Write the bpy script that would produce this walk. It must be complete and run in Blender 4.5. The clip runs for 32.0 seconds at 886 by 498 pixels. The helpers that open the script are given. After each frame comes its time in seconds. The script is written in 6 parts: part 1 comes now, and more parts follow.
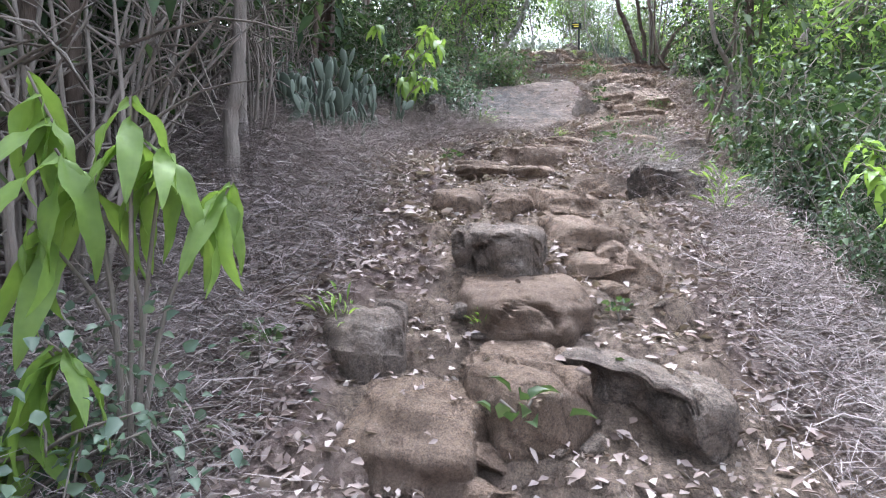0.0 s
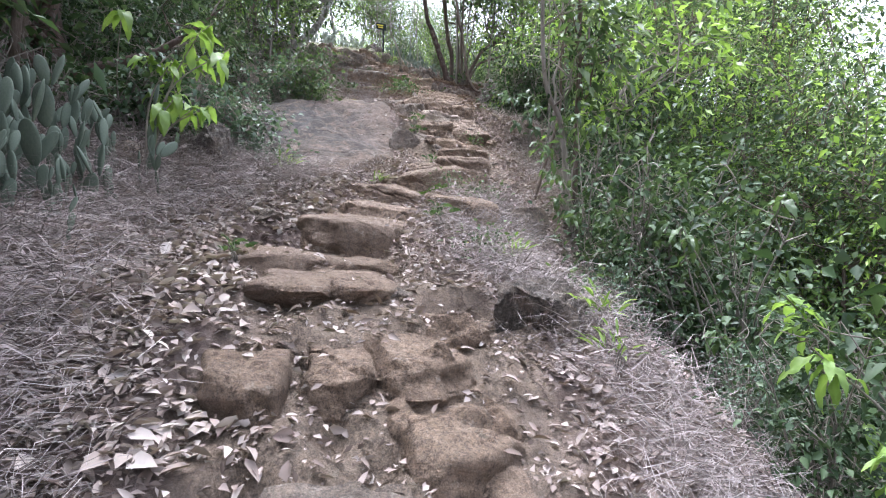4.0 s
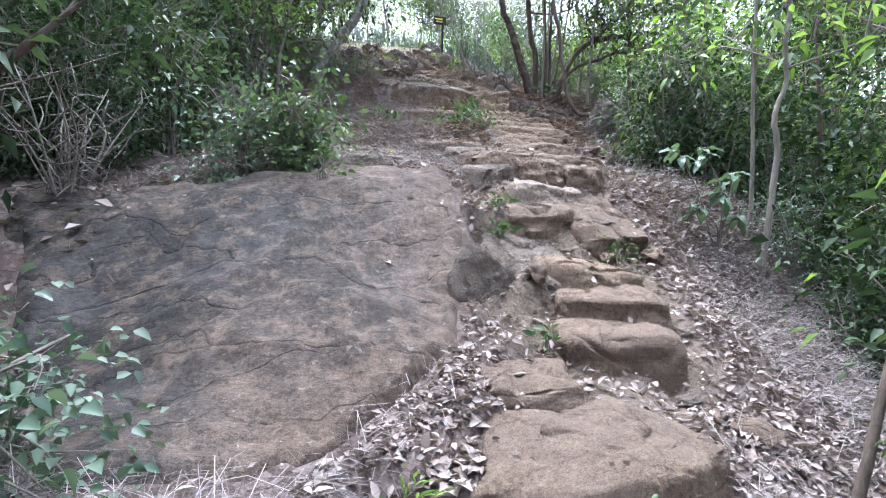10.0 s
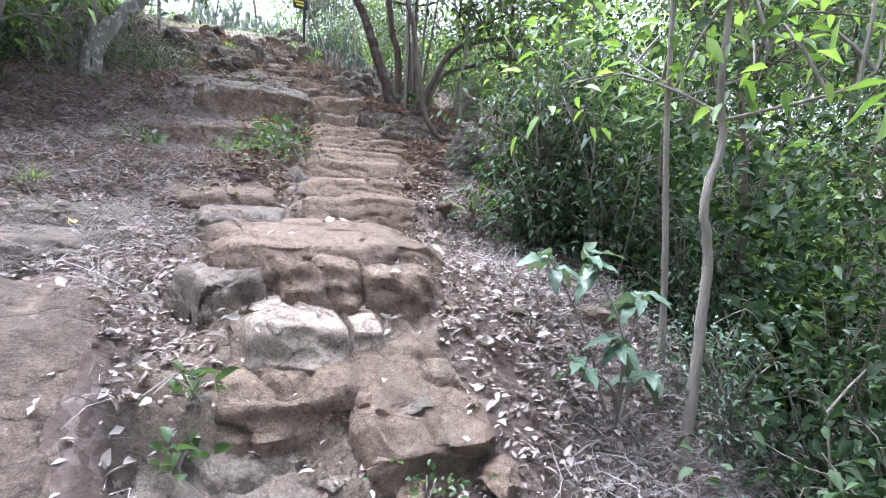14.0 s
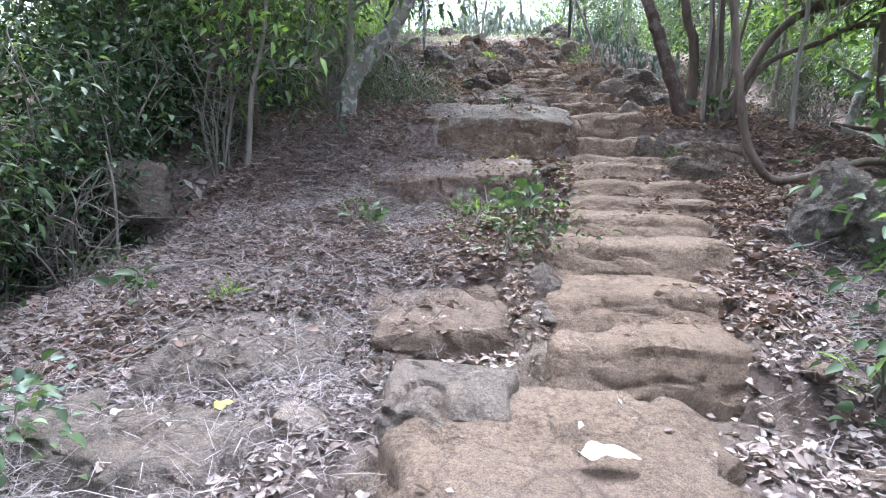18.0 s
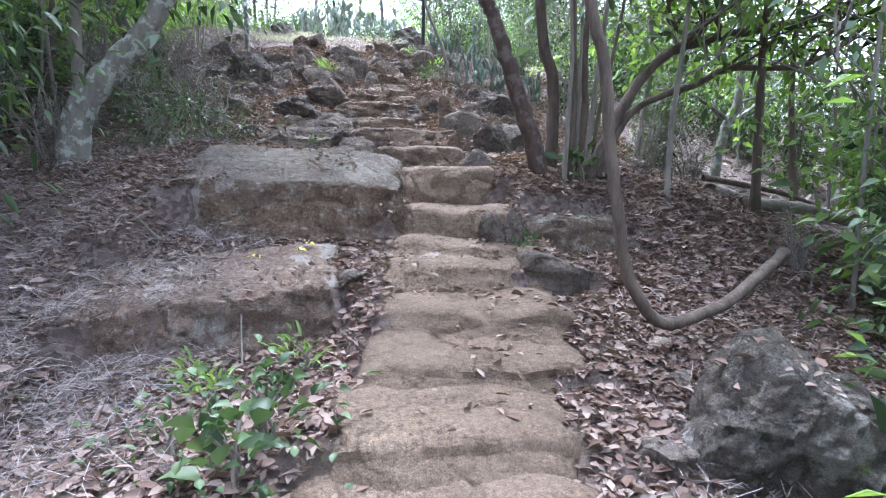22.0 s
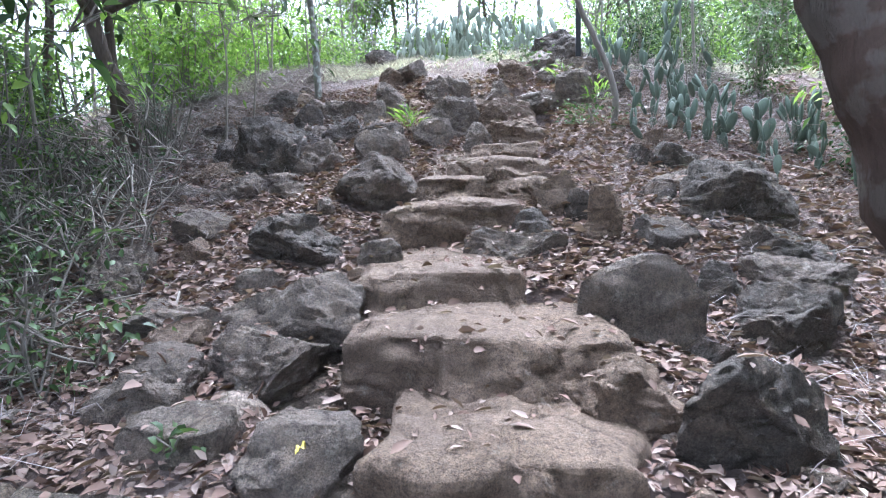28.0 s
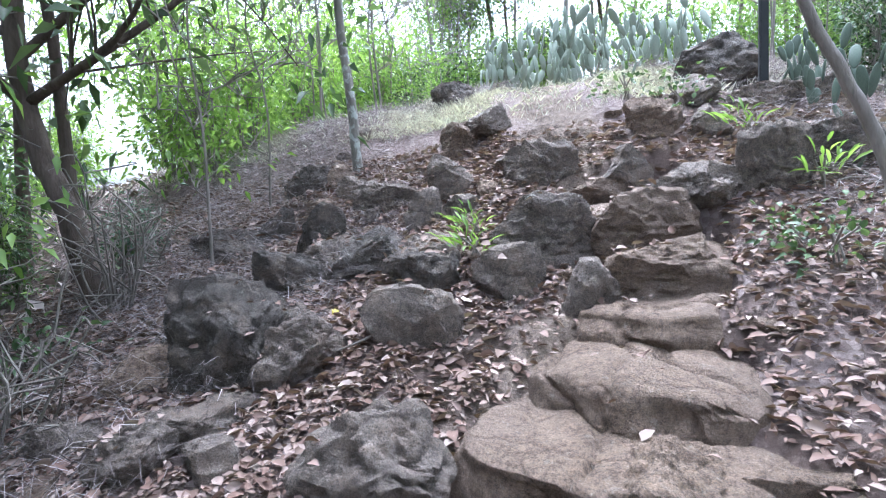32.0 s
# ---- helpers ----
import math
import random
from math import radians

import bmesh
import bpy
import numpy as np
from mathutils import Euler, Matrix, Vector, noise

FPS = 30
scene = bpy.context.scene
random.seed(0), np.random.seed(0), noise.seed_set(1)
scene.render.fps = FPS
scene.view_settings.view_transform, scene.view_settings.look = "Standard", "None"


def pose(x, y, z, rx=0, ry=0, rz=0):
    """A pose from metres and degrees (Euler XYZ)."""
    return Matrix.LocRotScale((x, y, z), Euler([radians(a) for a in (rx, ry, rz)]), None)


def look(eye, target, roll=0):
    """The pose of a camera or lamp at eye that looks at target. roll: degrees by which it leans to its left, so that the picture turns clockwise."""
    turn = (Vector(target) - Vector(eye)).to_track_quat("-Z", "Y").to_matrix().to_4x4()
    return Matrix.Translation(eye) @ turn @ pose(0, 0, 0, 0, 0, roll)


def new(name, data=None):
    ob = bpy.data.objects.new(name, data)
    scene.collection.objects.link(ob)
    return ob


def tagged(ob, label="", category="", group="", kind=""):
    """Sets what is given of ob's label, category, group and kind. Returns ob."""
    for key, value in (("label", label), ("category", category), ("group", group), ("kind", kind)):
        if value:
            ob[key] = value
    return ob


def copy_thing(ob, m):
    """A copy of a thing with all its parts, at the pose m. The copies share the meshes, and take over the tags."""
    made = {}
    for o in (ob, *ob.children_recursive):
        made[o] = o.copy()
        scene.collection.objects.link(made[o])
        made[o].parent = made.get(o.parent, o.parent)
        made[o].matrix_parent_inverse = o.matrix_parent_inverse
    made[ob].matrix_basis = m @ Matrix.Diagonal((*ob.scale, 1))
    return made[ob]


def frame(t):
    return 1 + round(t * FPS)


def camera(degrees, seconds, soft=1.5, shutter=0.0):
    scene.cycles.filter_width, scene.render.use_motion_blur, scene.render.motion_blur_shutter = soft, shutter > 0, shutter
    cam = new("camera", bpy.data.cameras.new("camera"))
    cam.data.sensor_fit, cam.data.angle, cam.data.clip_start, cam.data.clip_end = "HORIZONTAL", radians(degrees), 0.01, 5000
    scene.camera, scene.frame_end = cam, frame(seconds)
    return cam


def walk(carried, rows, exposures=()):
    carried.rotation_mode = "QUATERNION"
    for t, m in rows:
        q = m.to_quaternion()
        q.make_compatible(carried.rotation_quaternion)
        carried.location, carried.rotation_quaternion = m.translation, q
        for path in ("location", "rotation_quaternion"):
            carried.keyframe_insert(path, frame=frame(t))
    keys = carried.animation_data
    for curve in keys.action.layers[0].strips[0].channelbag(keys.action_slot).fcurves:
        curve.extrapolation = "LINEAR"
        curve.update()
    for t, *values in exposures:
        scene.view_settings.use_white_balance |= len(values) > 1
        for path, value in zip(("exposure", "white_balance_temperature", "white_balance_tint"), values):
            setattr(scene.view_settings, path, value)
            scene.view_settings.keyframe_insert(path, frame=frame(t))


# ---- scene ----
cam = camera(80.0, 32.0, soft=1.1)
PATH = [
    (0, (-0.075, -0.179, 1.676), (-0.067, 1.820, 1.697), 0.22),
    (0.5, (-0.196, -0.039, 1.843), (0.045, 1.947, 1.858), -0.41),
    (1, (-0.252, -0.114, 1.959), (0.299, 1.809, 1.961), -1.24),
    (1.5, (-0.185, -0.091, 2.045), (0.605, 1.746, 2.029), -1.51),
    (2, (-0.177, 0.002, 2.118), (0.632, 1.831, 2.098), -1.64),
    (2.5, (-0.134, 0.285, 2.110), (0.678, 2.112, 2.091), -1.50),
    (4.5, (0.065, 1.160, 2.536), (0.798, 3.021, 2.519), 1.30),
    (5, (0.250, 1.423, 2.634), (0.903, 3.314, 2.617), 0.91),
    (5.5, (0.333, 1.683, 2.753), (0.773, 3.634, 2.732), 0.95),
    (6, (0.339, 1.927, 2.948), (0.693, 3.895, 2.918), 1.20),
    (6.5, (0.396, 2.200, 3.031), (0.740, 4.169, 3.000), 1.13),
    (7, (0.349, 2.488, 3.129), (0.644, 4.466, 3.093), 1.34),
    (7.5, (0.315, 2.894, 3.352), (0.589, 4.875, 3.306), 1.52),
    (8, (0.400, 3.093, 3.463), (0.667, 5.075, 3.419), 1.29),
    (8.5, (0.552, 3.353, 3.672), (0.820, 5.334, 3.625), 1.07),
    (9, (0.617, 3.544, 3.672), (0.907, 5.522, 3.624), 1.09),
    (9.5, (0.675, 3.793, 3.783), (1.063, 5.754, 3.729), 1.13),
    (10, (0.855, 4.068, 3.772), (1.403, 5.991, 3.724), 1.21),
    (10.5, (1.005, 4.323, 3.923), (1.668, 6.209, 3.872), 1.01),
    (11, (1.125, 4.640, 3.970), (1.804, 6.520, 3.918), 0.79),
    (11.5, (1.238, 4.788, 4.072), (1.976, 6.646, 4.017), 0.47),
    (12, (1.491, 4.974, 4.180), (2.280, 6.811, 4.123), 0.46),
    (12.5, (1.686, 5.101, 4.198), (2.498, 6.928, 4.142), 0.61),
    (13, (1.861, 5.315, 4.419), (2.753, 7.104, 4.356), 0.85),
    (13.5, (1.968, 5.413, 4.428), (2.868, 7.198, 4.364), 1.25),
    (15.5, (2.447, 5.898, 4.774), (3.014, 7.813, 4.652), 2.02),
    (16, (2.486, 6.218, 4.855), (2.774, 8.193, 4.730), 1.84),
    (16.5, (2.434, 6.425, 5.027), (2.671, 8.406, 4.890), 1.82),
    (17, (2.410, 6.477, 5.123), (2.630, 8.459, 4.977), 1.67),
    (17.5, (2.433, 6.561, 5.152), (2.492, 8.554, 5.000), 1.46),
    (18, (2.394, 6.792, 5.154), (2.351, 8.786, 4.999), 1.58),
    (18.5, (2.320, 7.047, 5.315), (2.278, 9.039, 5.145), 1.52),
    (19, (2.403, 7.057, 5.458), (2.456, 9.048, 5.281), 1.27),
    (19.5, (2.593, 7.292, 5.546), (2.819, 9.271, 5.367), 1.33),
    (20, (2.616, 7.503, 5.705), (2.868, 9.479, 5.525), 1.28),
    (20.5, (2.577, 7.763, 5.826), (2.846, 9.736, 5.639), 1.12),
    (21, (2.664, 7.834, 5.870), (3.010, 9.795, 5.679), 1.20),
    (21.5, (2.937, 7.989, 5.889), (3.336, 9.940, 5.703), 1.16),
    (22, (3.044, 8.236, 5.884), (3.441, 10.188, 5.701), 1.08),
    (22.5, (3.189, 8.632, 6.030), (3.579, 10.584, 5.837), 0.86),
    (23, (3.324, 8.946, 6.148), (3.717, 10.897, 5.956), 0.71),
    (23.5, (3.406, 9.235, 6.191), (3.771, 11.191, 5.998), 0.60),
    (24, (3.531, 9.434, 6.264), (3.888, 11.392, 6.069), 0.50),
    (24.5, (3.650, 9.698, 6.379), (4.011, 11.654, 6.171), 0.63),
    (26.5, (3.703, 10.721, 6.675), (3.914, 12.703, 6.509), 1.10),
    (27, (3.815, 10.915, 6.736), (3.940, 12.904, 6.567), 0.25),
    (27.5, (3.839, 11.149, 6.808), (3.724, 13.138, 6.636), -0.47),
    (28, (3.787, 11.394, 6.966), (3.520, 13.368, 6.790), -1.03),
    (28.5, (3.790, 11.715, 6.957), (3.432, 13.675, 6.793), -1.23),
    (29, (3.765, 12.075, 7.163), (3.250, 14.000, 6.991), -1.73),
    (29.5, (3.691, 12.456, 7.285), (3.092, 14.356, 7.107), -2.03),
    (30, (3.713, 12.655, 7.523), (3.094, 14.547, 7.329), -2.70),
    (30.5, (3.779, 12.958, 7.634), (3.131, 14.841, 7.443), -3.13),
    (31, (3.788, 13.065, 7.691), (3.127, 14.943, 7.502), -3.27),
    (31.5, (3.732, 13.209, 7.698), (3.048, 15.079, 7.506), -3.29),
    (32, (3.685, 13.339, 7.867), (3.001, 15.208, 7.663), -3.63),
]
walk(cam, [(t, look(eye, target, roll)) for t, eye, target, roll in PATH], [(0, 1.95, 5600, 13), (2, 1.85, 5650, 13), (3, 1.8, 5700, 13.5), (6, 1.7, 5650, 13.5), (8, 1.8, 5450, 11.5), (10, 1.95, 5350, 11), (13, 2.2, 5400, 12), (16, 2.05, 5400, 12.5), (18, 2.1, 5350, 11.5), (22, 2.15, 5150, 11.5), (24, 2.3, 5100, 10.5), (26, 2.25, 5100, 11), (28, 2.25, 5100, 11.5), (30, 2.3, 5100, 11), (32, 2.25, 5100, 11.5)])

from mathutils.bvhtree import BVHTree

# ---- world and light ----
SUN_UP, SUN_TURN = 72.0, -18.0
sky_world = bpy.data.worlds.new("sky")
scene.world = sky_world
sky_world.use_nodes = True
wn = sky_world.node_tree
sky_tex = wn.nodes.new("ShaderNodeTexSky")
sky_tex.sky_type, sky_tex.sun_disc = "NISHITA", False
sky_tex.sun_elevation, sky_tex.sun_rotation = radians(SUN_UP), radians(SUN_TURN)
sky_tex.air_density, sky_tex.dust_density, sky_tex.ozone_density = 1.0, 8.0, 1.0
haze = wn.nodes.new("ShaderNodeHueSaturation")
haze.inputs["Saturation"].default_value, haze.inputs["Value"].default_value = 0.25, 1.5
wn.links.new(sky_tex.outputs[0], haze.inputs["Color"])
wn.links.new(haze.outputs[0], wn.nodes["Background"].inputs[0])
wn.nodes["Background"].inputs[1].default_value = 0.15
lamp = bpy.data.lights.new("sun", "SUN")
lamp.energy, lamp.angle, lamp.color = 0.8, radians(30), (1.0, 0.95, 0.88)
sun = new("sun", lamp)
sun.rotation_euler = Euler((radians(90 - SUN_UP), 0, radians(180 - SUN_TURN)))


# ---- materials ----
def material(name, rough=0.9):
    m = bpy.data.materials.new(name)
    m.use_nodes = True
    b = m.node_tree.nodes["Principled BSDF"]
    b.inputs["Roughness"].default_value = rough
    b.inputs["Specular IOR Level"].default_value = 0.25
    return m, m.node_tree, b


def noise_node(nt, scale, detail=6, rough=0.6, where=None, squash=None):
    n = nt.nodes.new("ShaderNodeTexNoise")
    n.inputs["Scale"].default_value, n.inputs["Detail"].default_value, n.inputs["Roughness"].default_value = scale, detail, rough
    if where is None:
        where = nt.nodes.new("ShaderNodeTexCoord").outputs["Object"]
    if squash:
        mp = nt.nodes.new("ShaderNodeMapping")
        mp.inputs["Scale"].default_value = squash
        nt.links.new(where, mp.inputs[0])
        where = mp.outputs[0]
    nt.links.new(where, n.inputs["Vector"])
    return n.outputs["Fac"]


def ramp(nt, fac, *stops):
    r = nt.nodes.new("ShaderNodeValToRGB")
    while len(r.color_ramp.elements) < len(stops):
        r.color_ramp.elements.new(0.5)
    for e, (p, c) in zip(r.color_ramp.elements, stops):
        e.position, e.color = p, (*c, 1)
    nt.links.new(fac, r.inputs[0])
    return r.outputs[0]


def blend(nt, fac, a, b, mode="MIX"):
    n = nt.nodes.new("ShaderNodeMix")
    n.data_type, n.blend_type = "RGBA", mode
    for value, slot in ((fac, 0), (a, 6), (b, 7)):
        if isinstance(value, (int, float)):
            n.inputs[slot].default_value = value
        elif isinstance(value, tuple):
            n.inputs[slot].default_value = (*value, 1)
        else:
            nt.links.new(value, n.inputs[slot])
    return n.outputs[2]


def relief(nt, b, height, strength, distance):
    n = nt.nodes.new("ShaderNodeBump")
    n.inputs["Strength"].default_value, n.inputs["Distance"].default_value = strength, distance
    nt.links.new(height, n.inputs["Height"])
    if b.inputs["Normal"].is_linked:
        nt.links.new(b.inputs["Normal"].links[0].from_socket, n.inputs["Normal"])
    nt.links.new(n.outputs[0], b.inputs["Normal"])


def world_place(nt):
    return nt.nodes.new("ShaderNodeNewGeometry").outputs["Position"]


def rock_colour(nt, p, dark, mid, light, stain, spots, crack_size=(2.4, 2.4, 3.4), crack_part=0.65):
    """Mottled weathered stone with dirt in its cracks, dust and pale lichen: the colour and two heights."""
    base = ramp(nt, noise_node(nt, 2.6, 9, 0.7, p), (0.32, dark), (0.5, mid), (0.7, light))
    grain = ramp(nt, noise_node(nt, 46, 7, 0.8, p), (0.36, (0.42, 0.41, 0.4)), (0.5, (1, 1, 1)), (0.64, (1.5, 1.47, 1.42)))
    c = blend(nt, 1.0, base, grain, "MULTIPLY")
    c = blend(nt, ramp(nt, noise_node(nt, 1.3, 6, 0.65, p), (0.44, (0, 0, 0)), (0.6, (1, 1, 1))), c, blend(nt, 0.75, c, stain))
    dust = ramp(nt, noise_node(nt, 8, 8, 0.75, p), (0.48, (0, 0, 0)), (0.68, (1, 1, 1)))
    c = blend(nt, blend(nt, 0.5, (0, 0, 0), dust), c, (0.245, 0.19, 0.152))
    lichen = ramp(nt, noise_node(nt, 20, 5, 0.7, p), (0.63 - 0.07 * spots, (0, 0, 0)), (0.67, (1, 1, 1)))
    c = blend(nt, blend(nt, 0.55 * spots, (0, 0, 0), lichen), c, (0.42, 0.41, 0.39))
    if spots >= 1:
        patch = ramp(nt, noise_node(nt, 2.6, 7, 0.65, p), (0.565, (0, 0, 0)), (0.61, (0.6, 0.6, 0.6)))
        c = blend(nt, patch, c, (0.42, 0.41, 0.39))
    warp = nt.nodes.new("ShaderNodeVectorMath")
    warp.operation = "MULTIPLY_ADD"
    w = nt.nodes.new("ShaderNodeTexNoise")
    w.inputs["Scale"].default_value, w.inputs["Detail"].default_value = 3.0, 6
    nt.links.new(p, w.inputs["Vector"])
    nt.links.new(w.outputs["Color"], warp.inputs[0])
    warp.inputs[1].default_value = (0.45, 0.45, 0.3)
    nt.links.new(p, warp.inputs[2])
    v = nt.nodes.new("ShaderNodeTexVoronoi")
    v.feature = "DISTANCE_TO_EDGE"
    squash = nt.nodes.new("ShaderNodeMapping")
    squash.inputs["Scale"].default_value = crack_size
    squash.inputs["Rotation"].default_value = (0.3, 0.2, 0.5)
    nt.links.new(warp.outputs[0], squash.inputs[0])
    v.inputs["Scale"].default_value = 1.0
    nt.links.new(squash.outputs[0], v.inputs["Vector"])
    crack = ramp(nt, v.outputs["Distance"], (0.0, (0.3, 0.28, 0.26)), (0.012, (0.75, 0.74, 0.73)), (0.035, (1, 1, 1)))
    c = blend(nt, crack_part, c, crack, "MULTIPLY")
    fine = ramp(nt, noise_node(nt, 170, 4, 0.7, p), (0.36, (0.68, 0.66, 0.62)), (0.5, (1.04, 0.99, 0.93)), (0.64, (1.36, 1.29, 1.2)))
    c = blend(nt, 1.0, c, fine, "MULTIPLY")
    return c, crack


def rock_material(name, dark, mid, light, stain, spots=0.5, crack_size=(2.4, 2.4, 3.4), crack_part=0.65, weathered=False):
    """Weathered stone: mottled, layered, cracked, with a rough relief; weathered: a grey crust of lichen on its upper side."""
    m, nt, b = material(name, 0.85)
    p = world_place(nt)
    c, crack = rock_colour(nt, p, dark, mid, light, stain, spots, crack_size, crack_part)
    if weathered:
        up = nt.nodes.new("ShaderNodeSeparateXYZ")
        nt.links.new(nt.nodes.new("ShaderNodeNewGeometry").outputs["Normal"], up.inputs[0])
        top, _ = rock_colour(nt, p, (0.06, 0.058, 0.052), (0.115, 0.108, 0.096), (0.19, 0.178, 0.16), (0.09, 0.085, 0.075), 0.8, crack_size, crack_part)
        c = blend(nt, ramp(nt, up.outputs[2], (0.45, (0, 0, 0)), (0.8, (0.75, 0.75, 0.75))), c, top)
    nt.links.new(c, b.inputs["Base Color"])
    relief(nt, b, crack, 0.7, 0.02)
    relief(nt, b, noise_node(nt, 6, 9, 0.72, p, (1, 1, 2.2)), 0.9, 0.045)
    relief(nt, b, noise_node(nt, 17, 8, 0.75, p, (1, 1, 1.8)), 0.9, 0.03)
    relief(nt, b, noise_node(nt, 55, 6, 0.75, p), 0.8, 0.01)
    relief(nt, b, noise_node(nt, 150, 4, 0.7, p), 0.7, 0.004)
    return m


ROCK = {
    "brown": rock_material("brown_rock", (0.1, 0.076, 0.06), (0.182, 0.139, 0.109), (0.265, 0.209, 0.168), (0.14, 0.109, 0.091), 0.4, (2.4, 2.4, 3.4), 0.4),
    "tan": rock_material("worn_tan_rock", (0.128, 0.096, 0.073), (0.212, 0.162, 0.124), (0.288, 0.228, 0.18), (0.16, 0.12, 0.093), 0.2, (1.6, 1.6, 2.4), 0.3),
    "pale": rock_material("pale_rock", (0.211, 0.182, 0.163), (0.346, 0.298, 0.264), (0.48, 0.422, 0.384), (0.269, 0.226, 0.197), 0.7),
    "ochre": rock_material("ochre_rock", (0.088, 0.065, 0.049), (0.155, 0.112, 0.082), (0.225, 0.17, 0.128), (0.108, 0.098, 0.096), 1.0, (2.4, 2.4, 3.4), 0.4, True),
    "blotched_ochre": rock_material("blotched_ochre_rock", (0.1, 0.074, 0.06), (0.175, 0.13, 0.105), (0.25, 0.195, 0.16), (0.125, 0.105, 0.096), 1.0, (2.4, 2.4, 3.4), 0.3),
    "dark": rock_material("dark_rock", (0.085, 0.073, 0.065), (0.165, 0.143, 0.128), (0.275, 0.242, 0.22), (0.128, 0.111, 0.102), 0.6, (2.4, 2.4, 3.4), 0.5),
    "black": rock_material("black_rock", (0.048, 0.043, 0.04), (0.096, 0.086, 0.079), (0.175, 0.158, 0.147), (0.075, 0.068, 0.064), 0.5),
    "lichened": rock_material("lichened_dark_rock", (0.06, 0.056, 0.053), (0.12, 0.11, 0.103), (0.2, 0.187, 0.176), (0.09, 0.083, 0.079), 1.0),
}


def slab_material():
    """Dark smooth bedrock with pale weathered streaks, worn brown along the trail."""
    m, nt, b = material("smooth_slab_rock", 0.8)
    b.inputs["Specular IOR Level"].default_value = 0.15
    p = world_place(nt)
    c, crack = rock_colour(nt, p, (0.022, 0.021, 0.022), (0.042, 0.04, 0.04), (0.075, 0.07, 0.07), (0.02, 0.02, 0.021), 0.3, (0.9, 3.2, 1.2), 0.45)
    pale = ramp(nt, noise_node(nt, 1.5, 7, 0.68, p), (0.52, (0, 0, 0)), (0.7, (0.45, 0.45, 0.45)))
    c = blend(nt, pale, c, (0.12, 0.116, 0.12))
    at = nt.nodes.new("ShaderNodeAttribute")
    at.attribute_name = "worn"
    brown, _ = rock_colour(nt, p, (0.062, 0.048, 0.041), (0.106, 0.083, 0.071), (0.162, 0.132, 0.115), (0.078, 0.062, 0.053), 0.4, (0.9, 3.0, 1.2), 0.4)
    c = blend(nt, at.outputs["Fac"], c, brown)
    nt.links.new(c, b.inputs["Base Color"])
    relief(nt, b, crack, 0.8, 0.02)
    relief(nt, b, noise_node(nt, 7, 9, 0.72, p, (0.7, 2.4, 1)), 0.8, 0.03)
    relief(nt, b, noise_node(nt, 45, 6, 0.75, p), 0.7, 0.009)
    return m


SLAB = slab_material()


def earth_material():
    """Dark earth with crumbled leaves; broken brown bedrock where the trail is worn bare."""
    m, nt, b = material("leafy_earth", 0.95)
    p = world_place(nt)
    soil = ramp(nt, noise_node(nt, 5, 8, 0.75, p), (0.3, (0.085, 0.058, 0.047)), (0.5, (0.14, 0.1, 0.083)), (0.7, (0.2, 0.152, 0.128)))
    v = nt.nodes.new("ShaderNodeTexVoronoi")
    v.inputs["Scale"].default_value = 34
    nt.links.new(p, v.inputs["Vector"])
    bits = ramp(nt, v.outputs["Color"], (0.2, (0.105, 0.077, 0.067)), (0.5, (0.172, 0.131, 0.118)), (0.85, (0.27, 0.218, 0.202)))
    c = blend(nt, ramp(nt, noise_node(nt, 2.2, 5, 0.6, p), (0.36, (0.15, 0.15, 0.15)), (0.55, (0.9, 0.9, 0.9))), soil, bits)
    rock, crack = rock_colour(nt, p, (0.1, 0.081, 0.068), (0.19, 0.156, 0.13), (0.29, 0.243, 0.203), (0.155, 0.127, 0.111), 0.3)
    at = nt.nodes.new("ShaderNodeAttribute")
    at.attribute_name = "bare_rock"
    c = blend(nt, at.outputs["Fac"], c, rock)
    nt.links.new(c, b.inputs["Base Color"])
    relief(nt, b, v.outputs["Distance"], 0.5, 0.015)
    relief(nt, b, noise_node(nt, 9, 9, 0.78, p), 1.0, 0.06)
    relief(nt, b, noise_node(nt, 50, 6, 0.75, p), 0.7, 0.012)
    return m


EARTH = earth_material()


def island(nt):
    return nt.nodes.new("ShaderNodeNewGeometry").outputs["Random Per Island"]


def leaf_material(name, colours, glow=0.35, rough=0.55):
    """Living leaves: varied from leaf to leaf, and letting some light through."""
    m, nt, b = material(name, rough)
    step = 1.0 / len(colours)
    c = ramp(nt, island(nt), *[(min(0.98, (i + 0.5) * step), col) for i, col in enumerate(colours)])
    b.inputs["Specular IOR Level"].default_value = 0.5 if rough < 0.5 else 0.25
    c = blend(nt, 0.5, c, ramp(nt, noise_node(nt, 14, 3, 0.6), (0.3, (0.6, 0.65, 0.6)), (0.7, (1.25, 1.2, 1.1))), "MULTIPLY")
    nt.links.new(c, b.inputs["Base Color"])
    t = nt.nodes.new("ShaderNodeBsdfTranslucent")
    nt.links.new(blend(nt, 1.0, c, (1.15, 1.15, 0.65), "MULTIPLY"), t.inputs[0])
    mix = nt.nodes.new("ShaderNodeMixShader")
    mix.inputs[0].default_value = glow
    nt.links.new(b.outputs[0], mix.inputs[1])
    nt.links.new(t.outputs[0], mix.inputs[2])
    nt.links.new(mix.outputs[0], nt.nodes["Material Output"].inputs[0])
    return m


